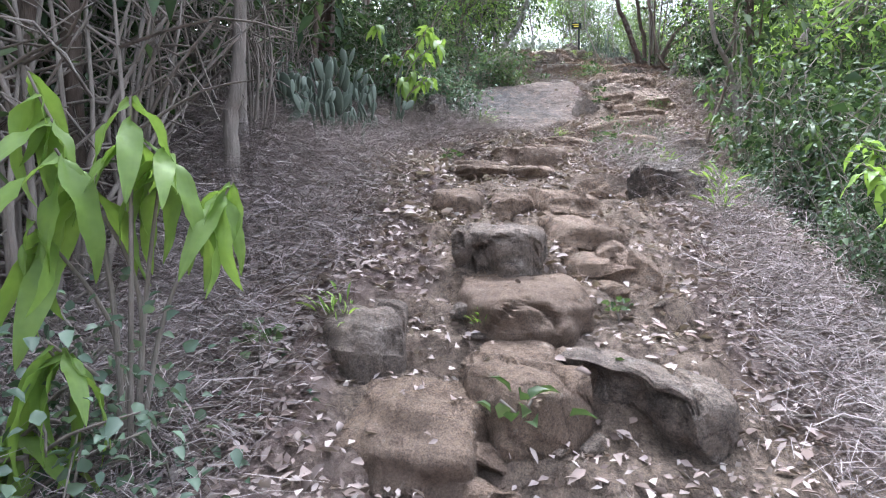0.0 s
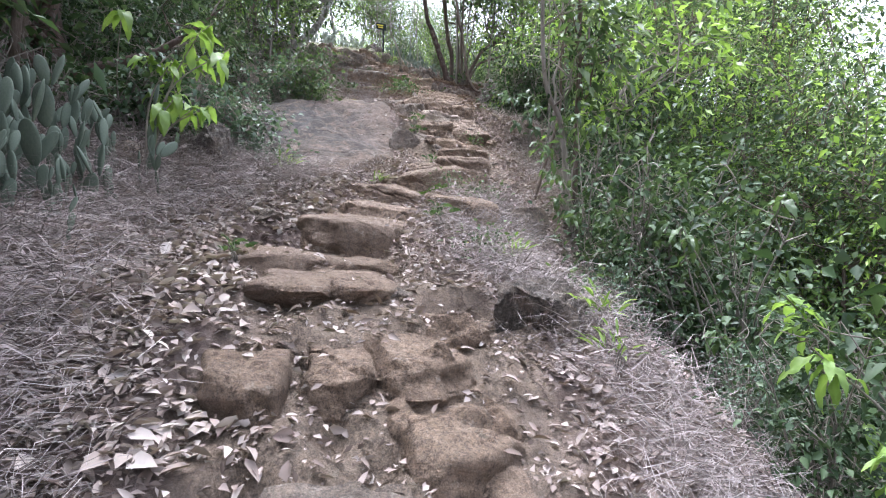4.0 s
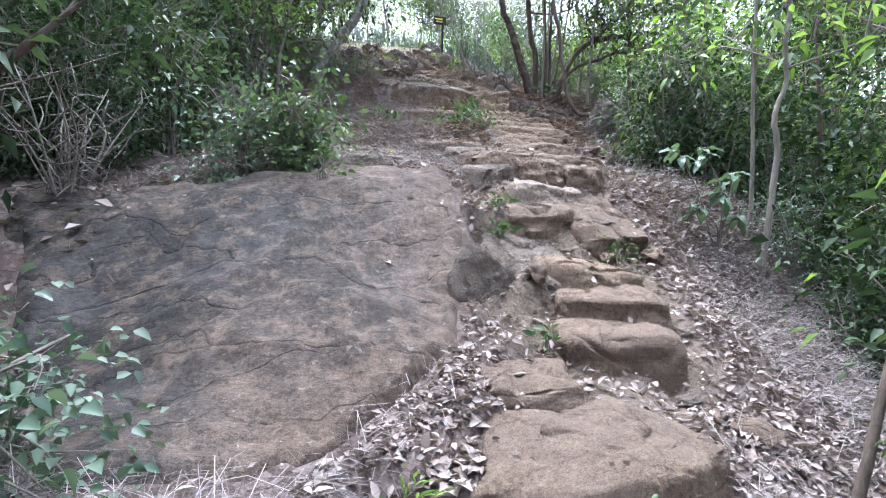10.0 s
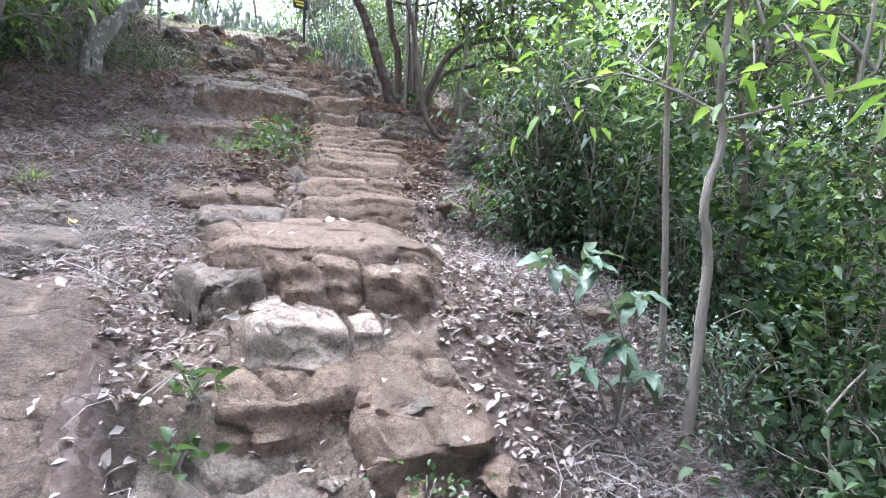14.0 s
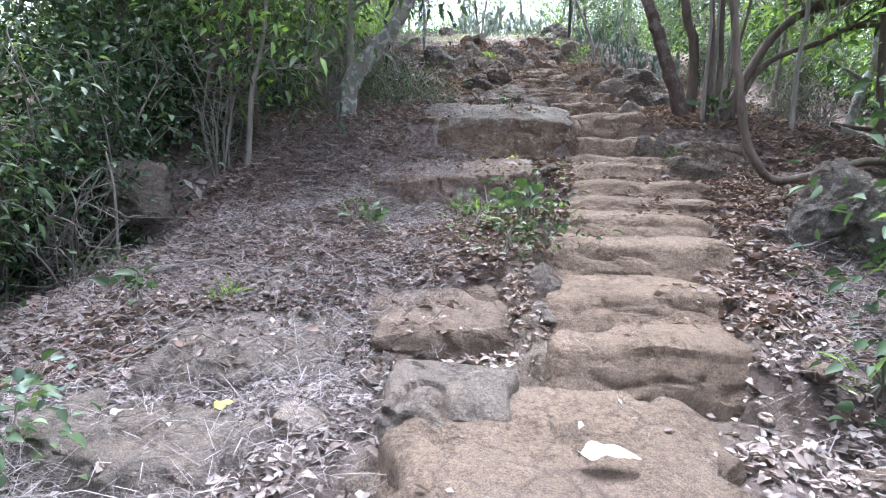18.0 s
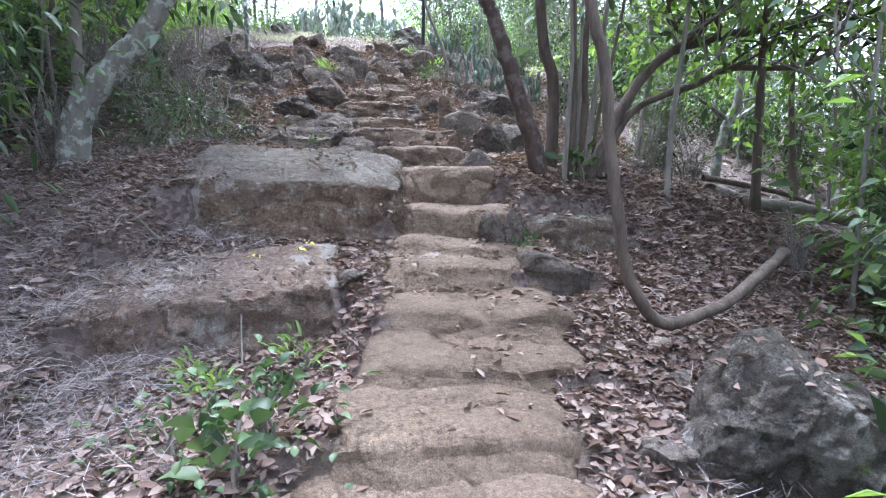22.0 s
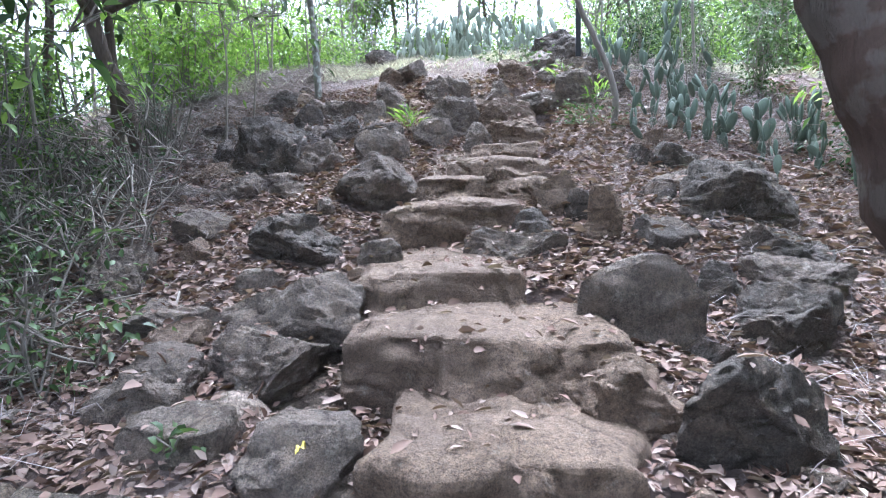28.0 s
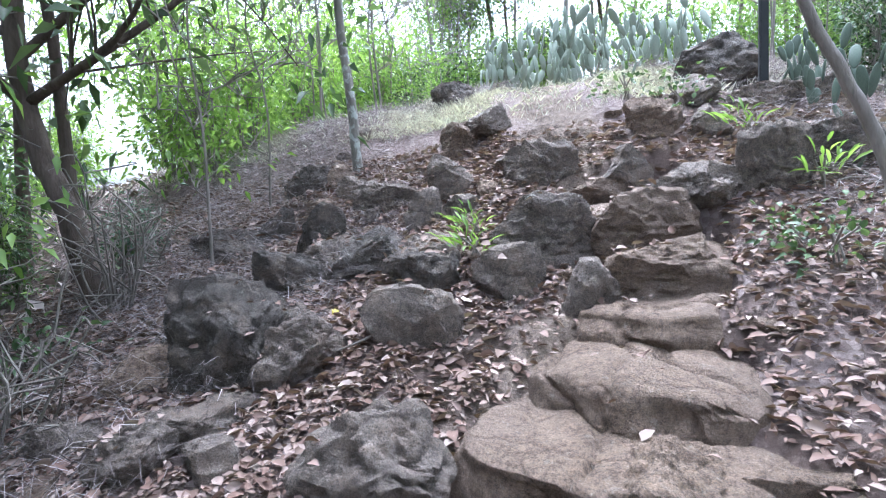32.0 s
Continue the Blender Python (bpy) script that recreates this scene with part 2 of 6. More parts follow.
# Leaf tones; in wood_edge dark and bright also stand for shade and sunlight.
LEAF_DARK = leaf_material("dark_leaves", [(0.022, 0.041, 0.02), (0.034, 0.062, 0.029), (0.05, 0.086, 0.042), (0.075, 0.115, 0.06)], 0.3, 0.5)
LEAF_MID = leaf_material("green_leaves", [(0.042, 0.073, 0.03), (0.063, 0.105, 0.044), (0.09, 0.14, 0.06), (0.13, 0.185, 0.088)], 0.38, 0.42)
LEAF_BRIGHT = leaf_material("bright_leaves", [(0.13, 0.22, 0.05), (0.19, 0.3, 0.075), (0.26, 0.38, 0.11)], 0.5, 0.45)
LEAF_GREY = leaf_material("greyish_leaves", [(0.06, 0.1, 0.07), (0.09, 0.14, 0.1), (0.13, 0.19, 0.135)], 0.3, 0.45)
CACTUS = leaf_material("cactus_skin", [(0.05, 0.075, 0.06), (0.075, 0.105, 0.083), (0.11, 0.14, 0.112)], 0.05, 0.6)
# Lighter copy of CACTUS: the clearing's sunlight is put into the skin colour.
SUNLIT_CACTUS = leaf_material("sun_brightened_cactus_skin", [(0.13, 0.17, 0.13), (0.18, 0.22, 0.175), (0.24, 0.275, 0.225)], 0.05, 0.6)
BROWN_LITTER = leaf_material("brown_dry_leaves", [(0.135, 0.085, 0.07), (0.175, 0.117, 0.098), (0.215, 0.15, 0.129), (0.255, 0.187, 0.165), (0.305, 0.238, 0.213)], 0.1, 0.85)
LITTER = leaf_material("dry_leaves", [(0.16, 0.122, 0.11), (0.21, 0.165, 0.153), (0.265, 0.216, 0.205), (0.325, 0.273, 0.263), (0.39, 0.34, 0.33)], 0.08, 0.8)
PALE_LITTER = leaf_material("pale_dry_leaves", [(0.24, 0.193, 0.178), (0.31, 0.258, 0.242), (0.38, 0.328, 0.312), (0.45, 0.4, 0.385)], 0.08, 0.8)
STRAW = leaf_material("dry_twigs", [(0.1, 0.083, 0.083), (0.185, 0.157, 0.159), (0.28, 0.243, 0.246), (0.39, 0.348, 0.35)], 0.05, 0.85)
# Pale dry grass, raised to near white so the colour itself carries sunlight.
SUNLIT_STRAW = leaf_material("sun_brightened_grass", [(0.5, 0.48, 0.455), (0.63, 0.61, 0.585), (0.75, 0.73, 0.7)], 0.25, 0.85)
MOSS = leaf_material("moss", [(0.08, 0.14, 0.03), (0.11, 0.19, 0.04), (0.14, 0.22, 0.06)], 0.2, 0.8)


def bark_material(name, a, b_, lichen=0.0):
    m, nt, b = material(name, 0.9)
    p = world_place(nt)
    c = ramp(nt, noise_node(nt, 16, 7, 0.7, p, (1, 1, 0.25)), (0.3, a), (0.7, b_))
    if lichen:
        spot = ramp(nt, noise_node(nt, 13, 4, 0.6, p), (0.52, (0, 0, 0)), (0.58, (1, 1, 1)))
        c = blend(nt, blend(nt, lichen, (0, 0, 0), spot), c, (0.42, 0.44, 0.4))
    nt.links.new(c, b.inputs["Base Color"])
    relief(nt, b, noise_node(nt, 30, 6, 0.7, p, (1, 1, 0.2)), 0.8, 0.02)
    return m


BARK = bark_material("brown_bark", (0.055, 0.042, 0.034), (0.16, 0.125, 0.1))
BARK_GREY = bark_material("grey_bark", (0.12, 0.105, 0.09), (0.27, 0.24, 0.21))
BARK_LICHEN = bark_material("lichened_bark", (0.13, 0.12, 0.1), (0.27, 0.25, 0.22), 0.8)
BARK_RED = bark_material("reddish_bark", (0.045, 0.031, 0.026), (0.115, 0.08, 0.066), 0.12)


# ---- helpers for meshes ----
def put(name, verts, faces, mat, smooth=False):
    """An object from plain arrays; the faces all have as many corners."""
    verts, faces = np.asarray(verts, np.float32), np.asarray(faces, np.int32)
    me = bpy.data.meshes.new(name)
    me.vertices.add(len(verts))
    me.vertices.foreach_set("co", verts.ravel())
    n, k = faces.shape
    me.loops.add(n * k)
    me.loops.foreach_set("vertex_index", faces.ravel())
    me.polygons.add(n)
    me.polygons.foreach_set("loop_start", np.arange(0, n * k, k, dtype=np.int32))
    if smooth:
        me.polygons.foreach_set("use_smooth", np.ones(n, bool))
    me.update(calc_edges=True)
    me.materials.append(mat)
    return new(name, me)


def child(ob, parent, label=""):
    ob.parent = parent
    return tagged(ob, label)


def tube_arrays(points, radii, sides=6, wobble=0.0, seed=0):
    """Vertices and faces (quads) of a bent, tapered tube."""
    pts, rng = np.asarray(points, float), np.random.RandomState(seed)
    n = len(pts)
    tang = np.gradient(pts, axis=0)
    tang /= np.linalg.norm(tang, axis=1, keepdims=True) + 1e-9
    ref = np.where(np.abs(tang[:, 2:3]) > 0.9, [[1.0, 0, 0]], [[0, 0, 1.0]])
    u = np.cross(tang, ref)
    for i in range(1, n):
        w = u[i - 1] - tang[i] * np.dot(u[i - 1], tang[i])
        u[i] = w if np.linalg.norm(w) > 1e-6 else u[i]
    u /= np.linalg.norm(u, axis=1, keepdims=True) + 1e-9
    v = np.cross(tang, u)
    ang = np.arange(sides) * 2 * np.pi / sides
    r = np.asarray(radii, float)[:, None] * (1 + wobble * rng.uniform(-1, 1, (n, sides)))
    ring = pts[:, None] + r[..., None] * (np.cos(ang)[None, :, None] * u[:, None] + np.sin(ang)[None, :, None] * v[:, None])
    i, j = np.meshgrid(np.arange(n - 1), np.arange(sides), indexing="ij")
    k = (j + 1) % sides
    faces = np.stack([i * sides + j, i * sides + k, (i + 1) * sides + k, (i + 1) * sides + j], -1).reshape(-1, 4)
    return ring.reshape(-1, 3), faces


def bend(points, steps=8):
    """A smooth curve through a few points."""
    p = np.asarray(points, float)
    if len(p) == 2:
        return p[0] + (p[1] - p[0]) * np.linspace(0, 1, steps)[:, None]
    q = np.vstack([2 * p[0] - p[1], p, 2 * p[-1] - p[-2]])
    out = []
    for i in range(len(p) - 1):
        a, b, c, d = q[i:i + 4]
        for t in np.linspace(0, 1, steps, endpoint=False):
            out.append(0.5 * (2 * b + (c - a) * t + (2 * a - 5 * b + 4 * c - d) * t * t + (3 * b - a - 3 * c + d) * t ** 3))
    out.append(p[-1])
    return np.array(out)


def joined(pieces):
    verts, faces, n = [], [], 0
    for v, f in pieces:
        verts.append(v)
        faces.append(f + n)
        n += len(v)
    return np.vstack(verts), np.vstack(faces)


def leaf_arrays(where, way, length, width, rng, droop=0.3, fold=0.25):
    """Many leaves at once: each a folded, pointed blade of eight corners, curling down."""
    n = len(where)
    way = way / (np.linalg.norm(way, axis=1, keepdims=True) + 1e-9)
    side = np.cross(way, rng.normal(0, 0.5, (n, 3)) + [0, 0, 1])
    side /= np.linalg.norm(side, axis=1, keepdims=True) + 1e-9
    up = np.cross(side, way)
    L, W = np.broadcast_to(length, n)[:, None], np.broadcast_to(width, n)[:, None]
    def at(f, s, lift):
        return where + way * L * f + side * W * s + up * (lift * W) - np.array([0, 0, 1]) * (droop * f * f * L)
    v = np.stack([at(0, 0, 0), at(0.3, -0.5, fold), at(0.3, 0, 0), at(0.3, 0.5, fold), at(0.68, -0.36, fold), at(0.68, 0, 0), at(0.68, 0.36, fold), at(1, 0, 0)], 1)
    f = np.array([[0, 2, 1, 1], [0, 3, 2, 2], [1, 2, 5, 4], [2, 3, 6, 5], [4, 5, 7, 7], [5, 6, 7, 7]])
    tri = np.array([[0, 2, 1], [0, 3, 2], [1, 2, 5], [1, 5, 4], [2, 3, 6], [2, 6, 5], [4, 5, 7], [5, 6, 7]])
    return v.reshape(-1, 3), (tri[None] + 8 * np.arange(n)[:, None, None]).reshape(-1, 3)


def blade_arrays(where, way, length, width, rng, droop=0.2):
    """Simpler leaves: two triangles each, folded along the middle."""
    n = len(where)
    way = way / (np.linalg.norm(way, axis=1, keepdims=True) + 1e-9)
    side = np.cross(way, rng.normal(0, 0.6, (n, 3)) + [0, 0, 1])
    side /= np.linalg.norm(side, axis=1, keepdims=True) + 1e-9
    up = np.cross(side, way)
    L, W = np.broadcast_to(length, n)[:, None], np.broadcast_to(width, n)[:, None]
    tip = where + way * L - np.array([0, 0, 1]) * droop * L
    mid = where + way * L * 0.45
    v = np.stack([where, mid - side * W * 0.5 + up * W * 0.2, tip, mid + side * W * 0.5 + up * W * 0.2], 1)
    tri = np.array([[0, 2, 1], [0, 3, 2]])
    return v.reshape(-1, 3), (tri[None] + 4 * np.arange(n)[:, None, None]).reshape(-1, 3)


def clumps(centres, spread, each, rng, squash=0.8):
    """Leaf places in loose clumps round the given centres, and the way each leaf points."""
    c = np.repeat(np.asarray(centres, float), each, axis=0)
    o = rng.normal(0, 1, (len(c), 3)) * [spread, spread, spread * squash]
    way = o / spread + rng.normal(0, 0.7, o.shape) + [0, 0, -0.15]
    return c + o, way


# ---- the lie of the land ----
# ledges of bedrock and hewn steps: kind, look, the ends of the nose, height, depth, rise, roughness, undercut, bow, label
LEDGES = [
    ("slab", "brown", (-0.38, 1.22, 1.2), (-0.03, 1.12, 1.19), 0.14, 0.34, 0.1, 0.03, -0.03, 0.04, ""),
    ("slab", "brown", (-0.03, 1.44, 1.36), (0.3, 1.27, 1.32), 0.17, 0.32, 0.05, 0.025, -0.03, 0.04, ""),
    ("slab", "dark", (0.31, 1.5, 1.38), (0.62, 1.2, 1.3), 0.22, 0.34, -0.03, 0.035, 0.08, 0.04, "dark broken rock sticking out of the trail"),
    ("slab", "brown", (0.0, 1.68, 1.53), (0.48, 1.7, 1.53), 0.13, 0.3, 0.08, 0.03, -0.03, 0.04, ""),
    ("slab", "dark", (-0.06, 2.0, 1.79), (0.34, 1.9, 1.76), 0.17, 0.32, 0.04, 0.03, 0.05, 0.04, "dark purplish block of rock set in the trail"),
    ("slab", "brown", (0.5, 1.98, 1.62), (0.86, 2.06, 1.64), 0.1, 0.3, 0.1, 0.035, -0.03, 0.04, ""),
    ("slab", "brown", (0.46, 2.3, 1.8), (0.9, 2.4, 1.82), 0.12, 0.3, 0.1, 0.035, -0.03, 0.04, ""),
    ("slab", "dark", (-0.5, 1.62, 1.45), (-0.2, 1.6, 1.44), 0.1, 0.25, 0.06, 0.03, -0.03, 0.04, ""),
    ("slab", "brown", (-0.16, 2.66, 2.02), (0.14, 2.62, 2.01), 0.15, 0.3, 0.05, 0.03, -0.03, 0.04, ""),
    ("slab", "brown", (0.17, 2.63, 2.0), (0.42, 2.6, 1.99), 0.13, 0.28, 0.06, 0.03, -0.03, 0.04, ""),
    ("slab", "brown", (0.45, 2.62, 2.0), (0.82, 2.68, 1.98), 0.11, 0.28, 0.06, 0.035, -0.03, 0.04, ""),
    ("slab", "brown", (0.74, 2.98, 2.06), (1.08, 3.0, 2.04), 0.1, 0.26, 0.05, 0.035, -0.03, 0.04, ""),
    ("step", "brown", (0.02, 3.18, 2.25), (0.36, 3.09, 2.24), 0.1, 0.42, 0.04, 0.022, 0.06, 0.04, ""),
    ("step", "brown", (0.375, 3.09, 2.235), (0.68, 3.13, 2.23), 0.1, 0.42, 0.04, 0.022, 0.06, 0.04, ""),
    ("step", "brown", (0.02, 3.56, 2.36), (0.79, 3.64, 2.31), 0.12, 0.62, 0.05, 0.018, -0.03, 0.04, ""),
    ("step", "brown", (0.33, 4.18, 2.57), (0.84, 3.88, 2.51), 0.19, 0.5, 0.05, 0.018, -0.03, 0.04, ""),
    ("step", "brown", (0.62, 4.72, 2.71), (1.12, 4.48, 2.66), 0.11, 0.55, 0.06, 0.018, -0.03, 0.04, ""),
    ("step", "brown", (0.86, 5.42, 2.94), (1.42, 5.06, 2.85), 0.18, 0.45, 0.05, 0.018, -0.03, 0.04, ""),
    ("slab", "brown", (1.33, 4.84, 2.83), (1.52, 4.28, 2.7), 0.22, 0.34, 0.0, 0.03, 0.07, 0.04, "brown rock wall along the edge of the trail"),
    ("step", "brown", (1.34, 5.55, 3.05), (1.84, 5.27, 3.09), 0.17, 0.46, 0.09, 0.015, -0.03, 0.04, ""),
    ("step", "brown", (1.86, 5.29, 3.1), (2.27, 5.5, 3.1), 0.17, 0.46, 0.06, 0.015, -0.03, 0.04, ""),
    ("step", "brown", (1.59, 5.88, 3.2), (1.97, 5.84, 3.22), 0.12, 0.3, 0.04, 0.02, -0.03, 0.04, ""),
    ("step", "brown", (2.0, 6.15, 3.36), (2.6, 6.01, 3.33), 0.16, 0.36, 0.04, 0.018, -0.03, 0.04, ""),
    ("step", "brown", (2.1, 6.4, 3.48), (2.7, 6.27, 3.48), 0.14, 0.36, 0.04, 0.018, -0.03, 0.04, ""),
    ("step", "tan", (2.22, 6.57, 3.64), (2.82, 6.63, 3.58), 0.14, 0.34, 0.05, 0.025, -0.03, 0.04, ""),
    ("slab", "dark", (1.9, 6.84, 3.58), (2.5, 6.86, 3.62), 0.14, 0.42, 0.26, 0.035, -0.03, 0.04, "grey cracked face of broken bedrock"),
    ("slab", "brown", (2.62, 6.93, 3.8), (3.04, 6.98, 3.84), 0.18, 0.4, 0.24, 0.03, 0.05, 0.04, ""),
    ("slab", "brown", (2.18, 7.2, 3.95), (2.64, 7.13, 3.97), 0.13, 0.3, 0.1, 0.03, -0.03, 0.04, ""),
    ("slab", "pale", (2.28, 7.37, 4.15), (2.62, 7.3, 4.12), 0.15, 0.36, 0.06, 0.025, -0.03, 0.04, ""),
    ("slab", "pale", (2.63, 7.31, 4.1), (2.8, 7.3, 4.1), 0.13, 0.3, 0.06, 0.025, -0.03, 0.04, ""),
    ("slab", "brown", (2.78, 7.5, 4.3), (3.1, 7.54, 4.3), 0.2, 0.32, 0.06, 0.035, -0.03, 0.04, ""),
    ("slab", "brown", (2.42, 7.58, 4.34), (2.76, 7.56, 4.33), 0.16, 0.3, 0.05, 0.035, -0.03, 0.04, ""),
    ("slab", "dark", (2.12, 7.56, 4.27), (2.4, 7.6, 4.29), 0.15, 0.35, 0.06, 0.035, -0.03, 0.04, ""),
    ("slab", "brown", (2.24, 7.74, 4.42), (3.18, 7.68, 4.4), 0.14, 0.95, 0.12, 0.022, -0.03, 0.04, "broad flat slab of worn brown bedrock"),
    ("slab", "dark", (2.12, 8.44, 4.52), (2.58, 8.36, 4.52), 0.1, 0.3, 0.08, 0.03, -0.03, 0.04, ""),
    ("slab", "brown", (2.03, 8.86, 4.64), (2.66, 8.9, 4.68), 0.14, 0.55, 0.12, 0.03, -0.03, 0.04, ""),
    ("slab", "dark", (1.15, 8.74, 4.53), (1.98, 8.85, 4.55), 0.12, 0.5, 0.1, 0.035, -0.03, 0.04, ""),
    ("slab", "dark", (0.9, 8.42, 4.4), (1.72, 8.14, 4.4), 0.09, 0.34, 0.04, 0.03, -0.03, 0.04, ""),
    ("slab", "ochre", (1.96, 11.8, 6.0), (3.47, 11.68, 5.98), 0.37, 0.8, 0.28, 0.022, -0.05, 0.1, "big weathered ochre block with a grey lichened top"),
    ("slab", "blotched_ochre", (1.8, 10.74, 5.34), (3.1, 10.93, 5.47), 0.26, 0.66, 0.16, 0.03, -0.05, 0.1, "ochre brown rock block blotched with white lichen"),
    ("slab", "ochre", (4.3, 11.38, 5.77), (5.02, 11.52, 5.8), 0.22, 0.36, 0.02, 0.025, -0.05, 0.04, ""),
    ("slab", "dark", (4.14, 10.92, 5.62), (4.52, 11.02, 5.5), 0.3, 0.26, 0.0, 0.03, 0.06, 0.04, ""),
]
FLIGHT = [
    ((2.79, 8.74, 4.68), (3.44, 8.62, 4.69), 0.19), ((2.86, 8.96, 4.8), (3.54, 9.02, 4.83), 0.13), ((2.92, 9.44, 4.99), (3.75, 9.44, 5.02), 0.17),
    ((3.12, 9.8, 5.15), (3.8, 9.75, 5.13), 0.14), ((3.16, 10.26, 5.24), (4.02, 10.12, 5.24), 0.13), ((3.28, 10.68, 5.38), (4.04, 10.46, 5.38), 0.15),
    ((3.35, 11.02, 5.52), (4.16, 11.0, 5.55), 0.15), ((3.42, 11.4, 5.64), (4.18, 11.15, 5.63), 0.13), ((3.5, 11.8, 5.86), (4.06, 11.5, 5.82), 0.21),
    ((3.54, 12.12, 6.13), (4.12, 12.02, 6.16), 0.25), ((3.4, 12.62, 6.33), (4.04, 12.62, 6.33), 0.2), ((3.24, 13.1, 6.53), (4.1, 13.03, 6.53), 0.22),
    ((3.16, 13.46, 6.67), (3.76, 13.55, 6.69), 0.17), ((3.1, 14.2, 6.93), (3.82, 14.25, 6.98), 0.27), ((3.18, 14.74, 7.14), (3.86, 14.46, 7.11), 0.18),
    ((3.38, 15.04, 7.27), (3.94, 14.9, 7.24), 0.14), ((3.51, 15.36, 7.4), (3.92, 15.28, 7.39), 0.14), ((3.58, 15.7, 7.53), (3.98, 15.62, 7.53), 0.14), ((3.48, 16.02, 7.75), (3.94, 16.16, 7.73), 0.2),
]
for (a, b, h), (c, e, _) in zip(FLIGHT, FLIGHT[1:] + [((3.4, 16.5, 0), (3.9, 16.6, 0), 0)]):
    run = (math.hypot(c[0] - a[0], c[1] - a[1]) + math.hypot(e[0] - b[0], e[1] - b[1])) / 2
    a, b = (a[0] - 0.06, a[1], a[2]), (b[0] + 0.06, b[1], b[2])
    LEDGES.append(("step", "tan" if a[1] < 12.3 else "brown", a, b, h, run + 0.1, 0.02 + 0.03 * run, 0.014 if a[1] < 12 else 0.022, -0.07 if a[1] < 11.6 else -0.04, 0.03, ""))


def carved(x, y, z):
    """The ground banked up against the ends of the steps, and cut down under the treads and at the foot of the risers."""
    cuts = []
    for kind, look_of, p, q, h, depth, rise, *_ in LEDGES:
        w = math.hypot(q[0] - p[0], q[1] - p[1])
        cx, cy = (q[0] - p[0]) / w, (q[1] - p[1]) / w
        u, d = (x - p[0]) * cx + (y - p[1]) * cy, (y - p[1]) * cx - (x - p[0]) * cy
        top = p[2] + (q[2] - p[2]) * np.clip(u / w, 0, 1)
        cuts.append(("ochre" in look_of, w, h, depth, rise, u, d, top))
        if kind == "step":
            aside = np.maximum(-u, u - w)
            goal = top - 0.4 * h + (0.7 * h + rise) * np.clip(d / depth, -0.2, 1)
            part = np.clip((aside + 0.1) / 0.08, 0, 1) * np.clip((0.5 - aside) / 0.35, 0, 1) * np.clip((d + 0.1) / 0.1, 0, 1) * np.clip((depth + 0.1 - d) / 0.1, 0, 1)
            z = z + np.clip(goal - z, 0, 0.16) * part * (1.0 if look_of == "tan" else 0.4)
    for tall, w, h, depth, rise, u, d, top in cuts:
        far, soft = (0.95, 0.55) if tall else (0.22, 0.1)
        cap = np.where(d > 0.015, top + rise * np.clip(d / depth, 0, 1) - 0.05, top - h + 0.012 + (0.3 if tall else 0.0) * np.minimum(d, 0))
        part = np.clip((np.minimum(u, w - u) + 0.05) / 0.1, 0, 1) * np.clip((d + far) / soft, 0, 1) * np.clip((depth - 0.05 - d) / 0.05, 0, 1)
        z = z - np.maximum(z - cap, 0) * part
    return z


TRAIL_Z = [(-60, -13.93), (-8, -2.53), (-1, 0.27), (0, 0.62), (0.8, 0.93), (1.5, 1.27), (1.9, 1.54), (2.6, 1.91), (3.05, 2.19), (3.6, 2.33), (4.2, 2.55), (4.9, 2.76), (5.4, 2.92), (5.8, 3.08), (6.25, 3.29), (6.8, 3.6), (7.1, 3.93), (7.5, 4.26), (7.9, 4.31), (8.6, 4.49), (9.2, 4.76), (10.2, 5.22), (10.8, 5.41), (11.3, 5.69), (11.8, 5.98), (12.5, 6.25), (13.0, 6.3), (13.7, 6.6), (14.3, 6.88), (14.9, 7.12), (15.4, 7.38), (16.0, 7.64), (17.2, 8.38), (17.9, 8.68), (18.6, 8.86), (20, 9.03), (24, 9.25), (40, 9.6), (140, 10.6), (600, 12.1)]
TRAIL_X = [(-2, 0), (1.5, 0.2), (2.6, 0.4), (3.6, 0.35), (4.2, 0.6), (5.0, 1.2), (5.6, 1.8), (6.2, 2.25), (7.0, 2.6), (8.0, 2.7), (8.6, 2.95),
           (9.2, 3.2), (10.5, 3.55), (11.3, 3.62), (12.5, 3.6), (13.0, 3.5), (13.7, 3.3), (14.3, 3.25), (14.9, 3.35), (15.8, 3.5), (16.5, 3.35), (18, 3.0), (30, 2.5)]
LEFT_FALL = [(-2, -0.16), (5.2, -0.16), (6.2, 0.12), (9.0, 0.13), (10, 0.15), (10.7, 0.14), (11.2, 0.06), (15, 0.04), (17, 0.1), (30, 0.16)]
RIGHT_FALL = [(-2, 0.22), (5.5, 0.2), (6.5, 0.14), (9, 0.12), (10.5, 0.03), (30, 0.05)]
RIGHT_DROP = [(-2, 0.75), (5.5, 0.7), (8.5, 0.45), (10.5, 0.12), (30, 0.1)]


def curve_at(y, table):
    a = np.array(table, float)
    return (np.interp(y - 0.12, a[:, 0], a[:, 1]) + np.interp(y + 0.12, a[:, 0], a[:, 1])) / 2


def lattice(i, j, seed):
    v = np.sin(i * 127.1 + j * 311.7 + seed * 74.7) * 43758.5453
    return v - np.floor(v)


def wave(x, y, seed):
    """Smooth value noise from -1 to 1."""
    i, j = np.floor(x), np.floor(y)
    u, v = x - i, y - j
    u, v = u * u * (3 - 2 * u), v * v * (3 - 2 * v)
    a, b, c, d = lattice(i, j, seed), lattice(i + 1, j, seed), lattice(i, j + 1, seed), lattice(i + 1, j + 1, seed)
    return 2 * (a * (1 - u) * (1 - v) + b * u * (1 - v) + c * (1 - u) * v + d * u * v) - 1


